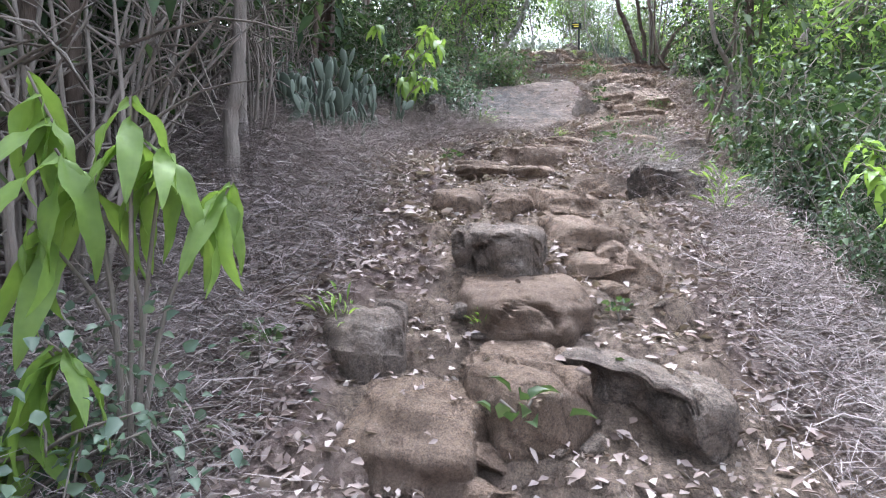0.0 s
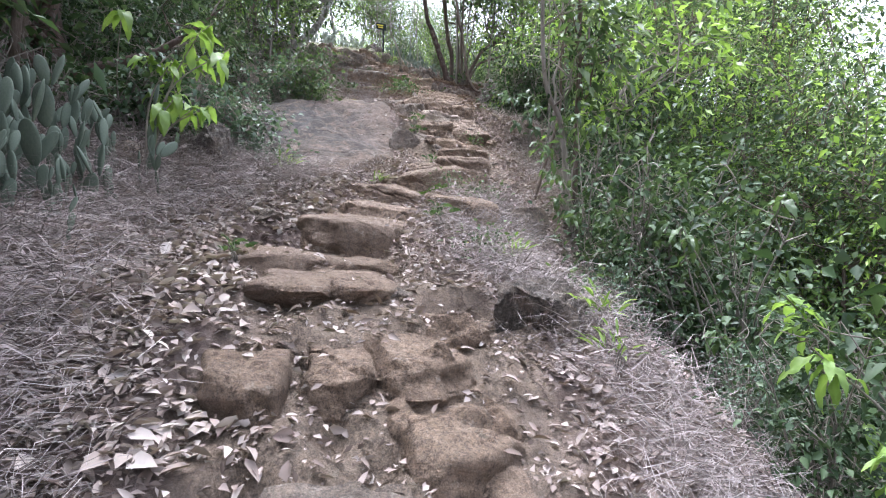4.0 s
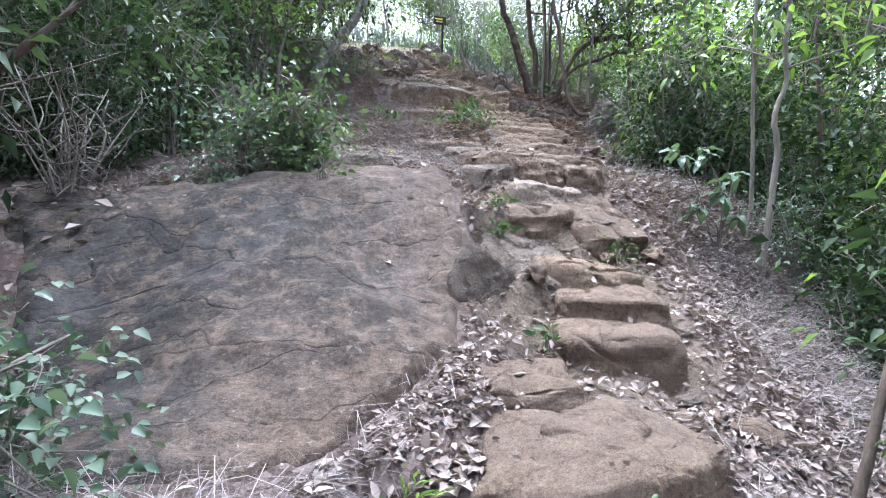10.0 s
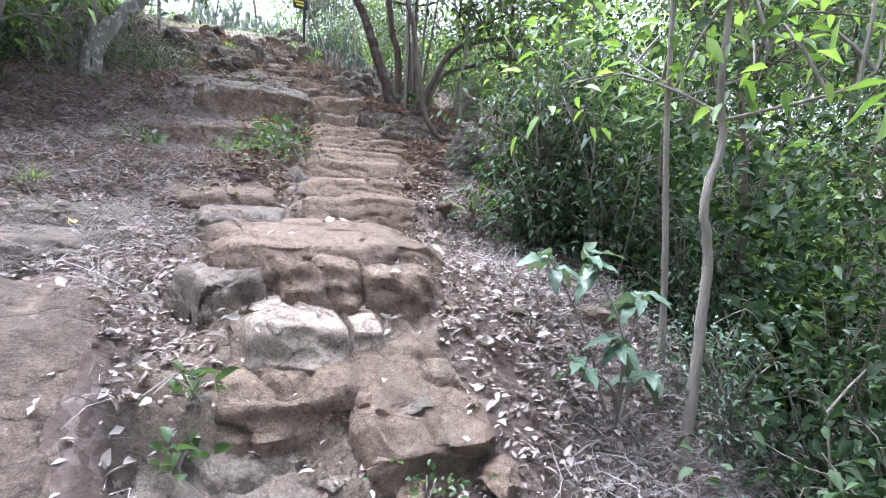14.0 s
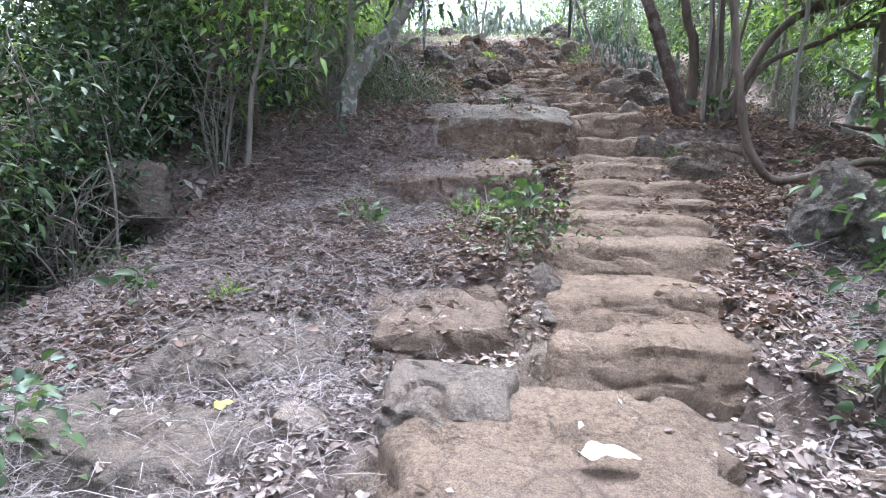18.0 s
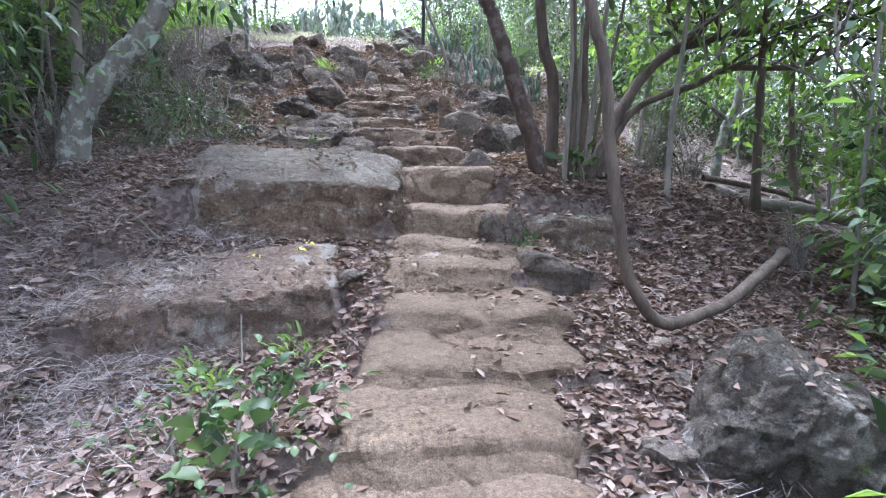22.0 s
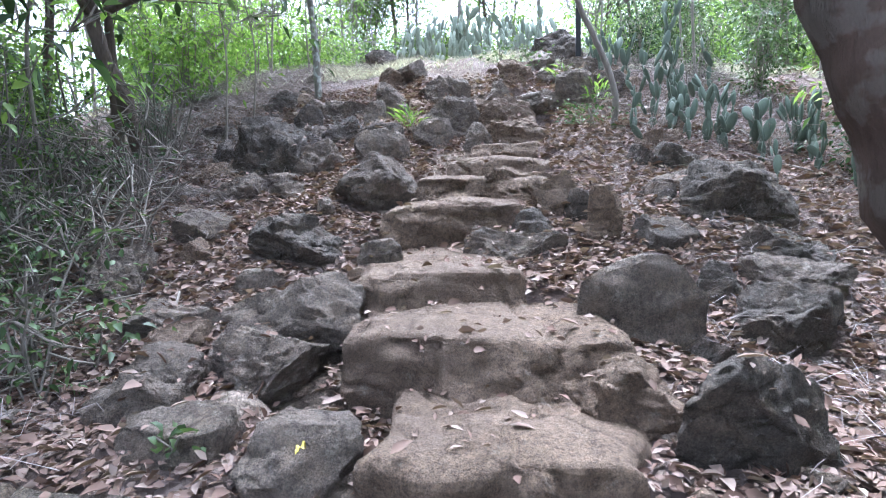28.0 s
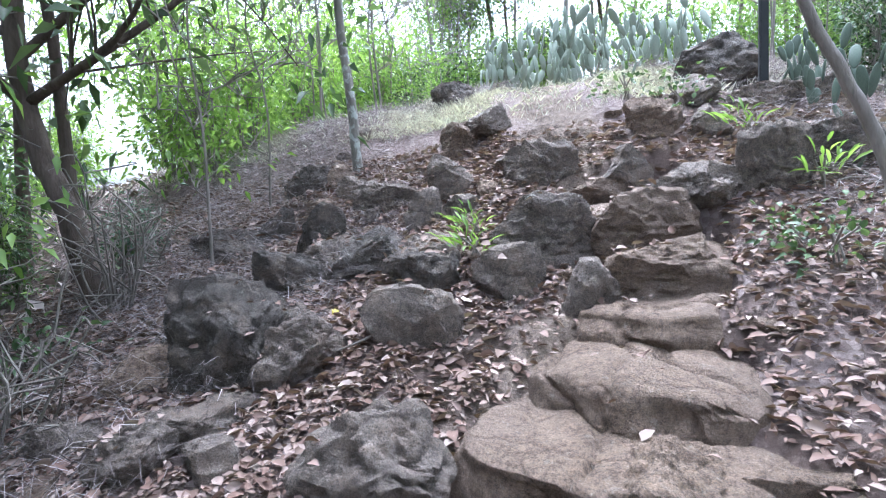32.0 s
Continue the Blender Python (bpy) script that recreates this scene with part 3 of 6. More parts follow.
def bare_rock(x, y):
    """How much of the ground is bare broken bedrock, from 0 to 1."""
    d = np.abs(x - curve_at(y, TRAIL_X) - 0.1 * np.clip(4 - y, 0, 3))
    wide = np.interp(y, [0, 1, 3, 4, 5.5, 6.5, 8, 9, 10.5, 12, 13, 14, 17, 18.5, 20], [0.7, 0.8, 0.7, 0.42, 0.4, 0.65, 0.7, 0.75, 0.32, 0.34, 0.45, 0.4, 0.35, 0.5, 0.3])
    return np.clip((wide - d + 0.25 * wave(x * 1.9, y * 1.9, 61) + 0.12 * wave(x * 6, y * 6, 62)) * 5, 0, 1)


def land(x, y, fine=True):
    """The height of the ground."""
    x, y = np.asarray(x, float), np.asarray(y, float)
    d = x - curve_at(y, TRAIL_X)
    left, right = np.maximum(-d - 0.5, 0), np.maximum(d - 0.5, 0)
    drop = np.maximum(d - 1.5, 0)
    z = curve_at(y, TRAIL_Z) - curve_at(y, LEFT_FALL) * np.minimum(left, 8) - curve_at(y, RIGHT_FALL) * np.minimum(right, 8)
    z = z - curve_at(y, RIGHT_DROP) * np.minimum(drop, 7)
    z = z - 0.07 * np.clip((0.55 - np.abs(d)) * 5, 0, 1) * np.clip((y - 2.9) * 4, 0, 1) * np.clip((16.3 - y) * 3, 0, 1) * (1 - np.clip(1 - np.abs(y - 8.1) / 0.9, 0, 1))
    z = z - 0.2 * np.exp(-((x - 2.08) / 0.13) ** 2) * np.exp(-((y - 7.62) / 0.4) ** 2)
    if fine:
        off = np.clip(np.abs(d) * 0.9 - 0.35, 0.12, 1)
        off = off * (1 - 0.75 * np.clip(1.6 - np.hypot((x - 0.6) / 1.5, (y - 6.9) / 1.4), 0, 1))
        z = z + off * (0.08 * wave(x * 0.9, y * 0.9, 1) + 0.045 * wave(x * 2.7, y * 2.7, 2)) + 0.02 * wave(x * 8, y * 8, 3) + 0.008 * wave(x * 21, y * 21, 4)
        bare = bare_rock(x, y)
        tall = np.interp(y, [0, 4, 5, 8, 9, 12.5, 13.5, 18], [0.15, 0.15, 0.1, 0.1, 0.05, 0.04, 0.12, 0.12])
        h = z / tall + 0.9 * wave(x * 1.3, y * 1.0, 63) + 0.5 * wave(x * 3.4, y * 3.0, 64) + 0.2 * wave(x * 9, y * 9, 65)
        part_up = h - np.floor(h)
        z = z + bare * (0.8 * tall * (np.clip((part_up - 0.62) / 0.34, 0, 1) - part_up) - 0.01 - 0.05 * np.clip((np.minimum(y - 8.8, 14.5 - y)) * 3, 0, 1) - 0.018 * np.clip(1 - np.abs(wave(x * 4.2, y * 4.2, 66)) * 9, 0, 1) - 0.012 * np.clip(1 - np.abs(wave(x * 9, y * 9, 67)) * 7, 0, 1))
    return carved(x, y, z)


# ---- ground ----
def axis_steps(lo, hi, near_lo, near_hi, fine, grow=1.35):
    mid = list(np.arange(near_lo, near_hi, fine))
    step, v, out = fine, near_lo, []
    while v > lo:
        step *= grow
        v -= step
        out.append(v)
    step, v, tail = fine, mid[-1], []
    while v < hi:
        step *= grow
        v += step
        tail.append(v)
    return np.array(out[::-1] + mid + tail)


gx, gy = axis_steps(-400, 400, -1.6, 5.6, 0.04), axis_steps(-300, 500, 0.3, 18.6, 0.04)
mx, my = np.meshgrid(gx, gy, indexing="ij")
mz = land(mx, my)
i, j = np.meshgrid(np.arange(len(gx) - 1), np.arange(len(gy) - 1), indexing="ij")
k = i * len(gy) + j
ground = put("ground", np.stack([mx, my, mz], -1).reshape(-1, 3), np.stack([k, k + len(gy), k + len(gy) + 1, k + 1], -1).reshape(-1, 4), EARTH, True)
rocky = ground.data.attributes.new("bare_rock", "FLOAT", "POINT")
rocky.data.foreach_set("value", bare_rock(mx, my).ravel().astype(np.float32))
tagged(ground, "steep hillside of brown earth under dry fallen leaves", "ground", kind="structure")


# ---- stones ----
def ball(level):
    bm = bmesh.new()
    bmesh.ops.create_icosphere(bm, subdivisions=level, radius=1)
    v = np.array([p.co[:] for p in bm.verts])
    f = np.array([[p.index for p in q.verts] for q in bm.faces])
    bm.free()
    return v, f


BALL = {n: ball(n) for n in (3, 4, 5)}


def rock_arrays(w, d, h, seed, power, cuts, rough, level=4, strata=0.0, deep=0.7):
    """A stone from a rounded block: broken by flat faces, then worn and pitted. Its base lies at z = 0."""
    v, f = BALL[level]
    rng = np.random.RandomState(seed)
    v = v / ((np.abs(v) ** power).sum(1, keepdims=True) ** (1 / power))
    for _ in range(cuts):
        n = rng.normal(0, 1, 3) * [1, 1, 0.8]
        n /= np.linalg.norm(n)
        over = np.maximum(v @ n - rng.uniform(deep, 1.0), 0)
        v = v - np.outer(over, n)
    s = np.array([w, d, h]) / 2
    size = max(0.12, (w * d * h) ** (1 / 3))
    q = v * s / size * 1.9 + seed * 3.7
    n1 = np.array([noise.noise(Vector(a)) for a in q])
    n2 = np.array([abs(noise.noise(Vector(a * 2.3))) for a in q])
    n3 = np.array([noise.noise(Vector(a * 6.1)) for a in q])
    n5 = np.array([noise.noise(Vector(a * 15.0)) for a in q])
    n4 = np.array([abs(noise.noise(Vector((a[0] * 0.6 + a[2], a[1] * 0.6, a[2] * 5)))) for a in q]) if strata else 0
    n6 = np.array([abs(noise.noise(Vector(a * 4.7))) for a in q])
    push = rough * (0.8 * n1 - 0.9 * n2 + 0.3 * n3 - 0.35 * np.clip(1 - n6 * 6, 0, 1) + 0.16 * n5 - strata * n4 + 0.2)
    v = v * s + (v / (np.linalg.norm(v, axis=1, keepdims=True))) * (push * size)[:, None]
    v[:, 2] += h / 2
    return v, f


STONE_LABEL = {
    ("step", "brown"): "worn brown stone step set into the trail",
    ("step", "tan"): "worn pale brown step cut into the rock",
    ("boulder", "dark"): "rough dark grey boulder half sunk among dry leaves",
    ("boulder", "black"): "jagged blackish boulder lying in a heap",
    ("boulder", "lichened"): "dark boulder with pale lichen patches beside the trail",
    ("boulder", "brown"): "broken brown rock sticking out of the trail",
    ("slab", "brown"): "flat brown rock slab bedded in the trail",
    ("slab", "dark"): "dark grey rock slab bedded in the slope",
    ("slab", "pale"): "pale cracked rock slab beside the trail",
    ("slab", "ochre"): "ochre brown rock face cut into the bank",
}
count = 0
STONES = []


def stone(kind, look_of, x, y, z, w, d, h, turn, tilt=0.0, side=0.0):
    """One stone: its middle, the ground at its front, width, depth, height and turn."""
    global count
    count += 1
    power, cuts, rough, strata, deep = (6.0, 14, 0.085, 0.6, 0.78) if kind == "slab" else (3.0, 26, 0.085, 0.35, 0.58)
    sink = 0.10 + 0.25 * h
    grow = 1.15 if kind == "slab" else 1.12
    h = h + (0.015 if kind == "slab" else 0.02)
    v, f = rock_arrays(w * grow, d * 1.1, h + sink, count, power, cuts, rough, 5 if w > 0.4 else 4, strata, deep)
    ob = put("rock_slab" if kind == "slab" else "boulder", v, f, ROCK[look_of], True)
    ob.data.set_sharp_from_angle(angle=radians(38))
    m = pose(x, y, z - sink, tilt, side, turn)
    ob.matrix_basis = m
    turned = np.array(m.to_3x3())
    STONES.append((v @ turned.T + np.array(m.translation), f))
    tagged(ob, STONE_LABEL[kind, look_of], "rock" if kind == "slab" else "boulder", "rock slabs" if kind == "slab" else "boulders")
    return ob


stone('boulder', 'brown', 0.78, 2.04, 1.56, 0.18, 0.14, 0.14, 0)
stone('boulder', 'brown', 0.65, 2.16, 1.63, 0.17, 0.13, 0.09, 0)
stone('boulder', 'brown', 0.66, 2.72, 1.94, 0.19, 0.15, 0.11, -20)
stone('boulder', 'brown', 0.81, 2.91, 2.04, 0.30, 0.15, 0.10, -20)
stone('boulder', 'dark', 1.32, 3.02, 2.00, 0.45, 0.27, 0.17, -20)
stone('boulder', 'dark', -0.63, 4.68, 2.81, 0.32, 0.25, 0.20, -10)
stone('boulder', 'dark', -0.33, 5.15, 2.97, 0.21, 0.15, 0.13, -8)
stone('boulder', 'dark', -0.10, 5.18, 2.96, 0.28, 0.20, 0.12, -8)
stone('boulder', 'dark', 0.33, 5.30, 2.93, 0.29, 0.21, 0.12, -8)
stone('boulder', 'dark', 1.81, 6.62, 3.42, 0.34, 0.21, 0.34, -8)
stone('boulder', 'dark', 1.81, 6.67, 3.47, 0.12, 0.12, 0.16, -8)
stone('boulder', 'dark', 2.80, 9.20, 4.72, 0.22, 0.20, 0.12, -2)
stone('boulder', 'dark', 2.85, 9.25, 4.75, 0.22, 0.20, 0.14, -7)
stone('boulder', 'dark', 0.14, 10.43, 5.10, 0.59, 0.29, 0.32, -2)
stone('boulder', 'dark', 4.12, 11.33, 5.68, 0.14, 0.12, 0.13, -10)
stone('boulder', 'dark', 4.00, 11.40, 5.68, 0.24, 0.19, 0.11, -10)
stone('boulder', 'dark', 5.50, 12.25, 6.03, 0.24, 0.19, 0.24, -10)
stone('boulder', 'dark', 4.15, 12.34, 6.14, 0.33, 0.20, 0.16, -6)
stone('boulder', 'black', 4.42, 12.84, 6.25, 0.44, 0.26, 0.32, 7)
stone('boulder', 'black', 4.47, 13.32, 6.38, 0.20, 0.16, 0.11, 7)
stone('boulder', 'dark', 2.44, 13.44, 6.41, 0.32, 0.22, 0.17, 7)
stone('boulder', 'dark', 2.87, 13.45, 6.39, 0.75, 0.45, 0.28, -11)
stone('boulder', 'black', 4.84, 13.52, 6.43, 0.43, 0.26, 0.24, 7)
stone('boulder', 'dark', 2.66, 13.68, 6.53, 0.28, 0.20, 0.14, 7)
stone('boulder', 'black', 4.64, 13.75, 6.55, 0.23, 0.16, 0.13, 7)
stone('boulder', 'dark', 3.13, 13.87, 6.64, 0.23, 0.14, 0.18, 7)
stone('boulder', 'black', 5.02, 13.99, 6.59, 0.60, 0.30, 0.24, 7)
stone('boulder', 'dark', 3.77, 14.00, 6.67, 0.54, 0.27, 0.16, 7)
stone('boulder', 'black', 4.49, 14.06, 6.69, 0.31, 0.22, 0.21, 7)
stone('boulder', 'brown', 4.21, 14.09, 6.73, 0.19, 0.15, 0.29, 7)
stone('boulder', 'black', 4.13, 14.26, 6.82, 0.19, 0.12, 0.19, 16)
stone('boulder', 'brown', 4.03, 14.36, 6.83, 0.35, 0.25, 0.29, 7)
stone('boulder', 'black', 4.93, 14.40, 6.76, 0.72, 0.43, 0.38, 7)
stone('boulder', 'dark', 4.02, 14.46, 6.90, 0.29, 0.17, 0.20, 16)
stone('boulder', 'black', 4.62, 14.54, 6.91, 0.21, 0.17, 0.18, 7)
stone('boulder', 'dark', 2.94, 14.66, 6.95, 0.55, 0.39, 0.33, -11)
stone('boulder', 'dark', 2.92, 14.76, 7.01, 0.35, 0.25, 0.20, 19)
stone('boulder', 'dark', 2.83, 14.92, 7.11, 0.16, 0.13, 0.06, 19)
stone('boulder', 'dark', 0.48, 14.96, 6.93, 0.49, 0.34, 0.33, 7)
stone('boulder', 'black', 4.81, 15.04, 7.10, 0.40, 0.28, 0.28, 7)
stone('boulder', 'black', 2.01, 15.04, 7.05, 0.63, 0.44, 0.54, -11)
stone('boulder', 'dark', 0.81, 15.06, 7.05, 0.17, 0.13, 0.26, 19)
stone('boulder', 'black', 4.61, 15.06, 7.14, 0.20, 0.16, 0.23, 16)
stone('boulder', 'dark', 2.28, 15.08, 7.13, 0.39, 0.24, 0.20, 19)
stone('boulder', 'dark', 2.81, 15.28, 7.25, 0.39, 0.27, 0.25, 19)
stone('boulder', 'black', 1.66, 15.37, 7.20, 0.53, 0.32, 0.36, 19)
stone('boulder', 'dark', 2.24, 15.37, 7.28, 0.16, 0.12, 0.11, 19)
stone('boulder', 'dark', 3.52, 15.54, 7.40, 0.27, 0.16, 0.16, 19)
stone('boulder', 'dark', 3.16, 15.64, 7.44, 0.32, 0.19, 0.23, 19)
stone('boulder', 'black', 2.00, 15.65, 7.36, 0.52, 0.26, 0.28, 19)
stone('boulder', 'dark', 2.75, 15.74, 7.45, 0.38, 0.26, 0.20, 19)
stone('boulder', 'dark', 3.30, 15.92, 7.54, 0.57, 0.29, 0.29, 19)
stone('boulder', 'dark', -0.17, 15.97, 7.28, 0.26, 0.18, 0.19, 19)
stone('boulder', 'black', 1.90, 16.05, 7.52, 0.32, 0.19, 0.34, 19)
stone('boulder', 'black', 1.21, 16.17, 7.48, 0.66, 0.40, 0.30, 19)
stone('boulder', 'dark', 2.53, 16.22, 7.67, 0.29, 0.20, 0.23, 19)
stone('boulder', 'dark', 4.07, 16.25, 7.74, 0.22, 0.16, 0.21, 19)
stone('boulder', 'black', 1.43, 16.32, 7.62, 0.28, 0.17, 0.24, 19)
stone('boulder', 'dark', 4.33, 16.36, 7.78, 0.47, 0.23, 0.33, 19)
stone('boulder', 'brown', 3.54, 16.44, 7.82, 0.36, 0.25, 0.12, 19)
stone('boulder', 'dark', 3.65, 16.47, 7.88, 0.33, 0.20, 0.19, 19)
stone('boulder', 'dark', 2.63, 16.48, 7.85, 0.39, 0.23, 0.26, 19)
stone('boulder', 'dark', 3.16, 16.55, 7.88, 0.56, 0.33, 0.27, 19)
stone('boulder', 'black', 1.40, 16.77, 7.84, 0.47, 0.33, 0.29, 19)
stone('boulder', 'black', 4.28, 17.71, 8.47, 0.66, 0.53, 0.48, 19)
stone('boulder', 'black', 2.16, 18.14, 8.72, 0.43, 0.30, 0.18, 19)
stone('boulder', 'dark', -0.40, 18.18, 8.26, 0.54, 0.38, 0.36, 19)
stone('slab', 'dark', 2.03, 4.55, 2.47, 0.45, 0.23, 0.22, -10)
stone('slab', 'pale', 1.88, 8.54, 4.39, 0.25, 0.15, 0.06, -7)
stone('slab', 'dark', 3.19, 12.72, 6.24, 0.33, 0.26, 0.13, 7)
stone('slab', 'dark', 2.82, 12.75, 6.24, 0.32, 0.22, 0.16, 7)
stone('slab', 'dark', 4.25, 13.37, 6.41, 0.39, 0.15, 0.35, 7)
stone('slab', 'brown', 4.04, 14.80, 7.04, 0.27, 0.16, 0.08, 16)
stone('slab', 'brown', 3.81, 15.74, 7.46, 0.45, 0.27, 0.16, 19)
stone('slab', 'brown', 3.72, 16.07, 7.61, 0.48, 0.29, 0.21, 19)
stone('slab', 'dark', 2.14, 16.57, 7.79, 0.47, 0.42, 0.19, 19)

def speck(p, seed):
    """Smooth value noise in space, from -1 to 1."""
    i = np.floor(p)
    f = p - i
    f = f * f * (3 - 2 * f)
    out = np.zeros(len(p))
    for a in (0, 1):
        for b in (0, 1):
            for c in (0, 1):
                v = np.sin((i[:, 0] + a) * 127.1 + (i[:, 1] + b) * 311.7 + (i[:, 2] + c) * 74.7 + seed * 19.19) * 43758.5453
                wx = f[:, 0] if a else 1 - f[:, 0]
                wy = f[:, 1] if b else 1 - f[:, 1]
                wz = f[:, 2] if c else 1 - f[:, 2]
                out += (v - np.floor(v)) * wx * wy * wz
    return 2 * out - 1


def hewn(kind, look_of, left, right, h, depth, rise=0.03, rough=0.02, lean=0.03, bow=0.04, label="", sink=0.22):
    """A ledge of bedrock: a worn flat tread, a broken nose and a rough riser. left, right: the ends of its nose as (x, y, z)."""
    global count
    count += 1
    seed = count
    if kind == "slab" and left[1] < 3:
        rough, bow = rough * 1.25, bow * 2
    left, right = np.array(left, float), np.array(right, float)
    along = right - left
    width = float(np.hypot(along[0], along[1]))
    ax = np.array([along[0], along[1], 0]) / width
    ay = np.array([-ax[1], ax[0], 0])
    line = [(depth, -h - sink), (depth, rise - 0.05), (depth - 0.03, rise - 0.01)]
    line += [(depth * q, rise * q) for q in np.linspace(0.92, 0.22, 13)]
    worn = min(2.0, h / 0.07) if look_of == "tan" else 1.0
    line += [(0.035 * worn, -0.001), (0.018 * worn, -0.005 * worn), (0.006 * worn, -0.014 * worn), (0.0, -0.028 * worn)]
    line += [(lean * q * (0.6 if h > 0.25 else 1.0), -0.028 * worn - (h - 0.028 * worn) * q) for q in np.linspace(0.12, 1, 10)]
    line += [(lean, -h - sink * 0.5), (lean + 0.02, -h - sink)]
    line = np.array(line)
    step = np.gradient(line, axis=0)
    normal = np.stack([step[:, 1], -step[:, 0]], 1)
    normal /= np.linalg.norm(normal, axis=1, keepdims=True) + 1e-9
    normal *= -1 if normal[8, 1] < 0 else 1
    nu = max(18, int(width / 0.022))
    u = np.concatenate([[0, 0.004, 0.018], np.linspace(0.05, 0.95, nu), [0.982, 0.996, 1]])
    q = np.concatenate([[0.5, 0.8, 0.95], np.ones(nu), [0.95, 0.8, 0.5]])
    mid = np.array([depth * 0.5, -h * 0.5 - 0.05])
    prof = mid + (line - mid)[None] * q[:, None, None]
    s = 2 * u - 1
    rng = np.random.RandomState(seed)
    o = rng.uniform(0, 40, 3)
    along_m = u * width
    edge = bow * (np.abs(s) ** 2.5 - 0.3) * rng.uniform(0.4, 1.6) + 0.03 * wave(along_m * 5 + o[0], along_m * 0 + o[1], 5) + 0.022 * wave(along_m * 14 + o[1], along_m * 0 + o[2], 6)
    near = np.clip(1 - prof[:, :, 0] / depth, 0, 1)
    d = prof[:, :, 0] + edge[:, None] * near
    top = left[2] + (right[2] - left[2]) * u + 0.016 * wave(along_m * 4 + o[2], along_m * 0, 7) - 0.025 * np.abs(s) ** 9
    z = prof[:, :, 1] + top[:, None]
    ragged = (wave(d * 5 + o[0], d * 0 + np.sign(s)[:, None] * 7.3, 12) + 0.5 * wave(d * 13 + o[1], d * 0 + np.sign(s)[:, None] * 3.1, 13)) * min(0.11, 0.14 * depth) * (np.abs(s) ** 3)[:, None]
    base = left[None, None] * [1, 1, 0] + ((u * width)[:, None] + ragged)[:, :, None] * ax + d[:, :, None] * ay
    p = (base + z[:, :, None] * [0, 0, 1]).reshape(-1, 3)
    out = (normal[None, :, 0, None] * ay + normal[None, :, 1, None] * np.array([0, 0, 1])) * np.ones((len(u), 1, 1))
    out = out.reshape(-1, 3)
    steep = np.clip(1 - np.abs(out[:, 2]), 0, 1)
    big, mids, fine = speck(p * 4.5 + o, 1), speck(p * 11 + o, 2), speck(p * 27 + o, 3)
    layer = speck(p * [3.0, 3.0, 17.0] + o, 4)
    crackle = np.clip(1 - np.abs(speck(p * [5.0, 5.0, 6.0] + o, 8)) * 9, 0, 1)
    push = rough * (0.5 * big + 0.5 * mids + 0.35 * fine) * (0.55 + 0.9 * steep) + rough * 1.1 * layer * steep - rough * 1.1 * crackle
    nose = np.exp(-((np.arange(len(line)) - 18) / 2.2) ** 2)[None] * np.ones((len(u), 1))
    push = push - 0.03 * np.clip(speck(p * 8 + o, 9) - 0.05, 0, 1) * nose.ravel()
    p = p + out * push[:, None]
    m = len(line)
    i, j = np.meshgrid(np.arange(len(u) - 1), np.arange(m - 1), indexing="ij")
    k = i * m + j
    f = np.concatenate([np.stack([k, k + m, k + m + 1], -1).reshape(-1, 3), np.stack([k, k + m + 1, k + 1], -1).reshape(-1, 3)])
    n = len(p)
    ends = np.array([p[:m].mean(0), p[-m:].mean(0)])
    a = np.arange(m - 1)
    f = np.concatenate([f, np.stack([a, a + 1, np.full(m - 1, n)], 1), np.stack([n - m + a + 1, n - m + a, np.full(m - 1, n + 1)], 1)])
    p = np.concatenate([p, ends])
    at = (left + right) / 2
    name = {"step": "stone_step", "slab": "rock_slab", "boulder": "boulder"}[kind]
    if kind == "step":
        ob = new(name)
        tread = ((f < n) & (f % m < 20)).all(1)
        for part_name, some in (("tread", f[tread]), ("riser", f[~tread])):
            used, index = np.unique(some, return_inverse=True)
            piece = child(put(part_name, p[used] - at, index.reshape(-1, 3), ROCK[look_of], True), ob)
            piece.data.set_sharp_from_angle(angle=radians(42))
    else:
        ob = put(name, p - at, f, ROCK[look_of], True)
        ob.data.set_sharp_from_angle(angle=radians(42))
    ob.location = at
    STONES.append((p, f))
    tagged(ob, label or STONE_LABEL[kind, look_of], {"step": "step", "slab": "rock", "boulder": "boulder"}[kind], {"step": "steps of the trail", "slab": "rock slabs", "boulder": "boulders"}[kind])
    return ob


for entry in LEDGES:
    hewn(*entry)
stone('boulder', 'lichened', 4.5, 9.72, 4.92, 0.6, 0.42, 0.6, -10, 8)
stone('boulder', 'black', 1.32, 3.05, 1.97, 0.46, 0.3, 0.28, 10)
stone('boulder', 'lichened', -0.16, 5.02, 2.86, 0.46, 0.34, 0.36, -15)


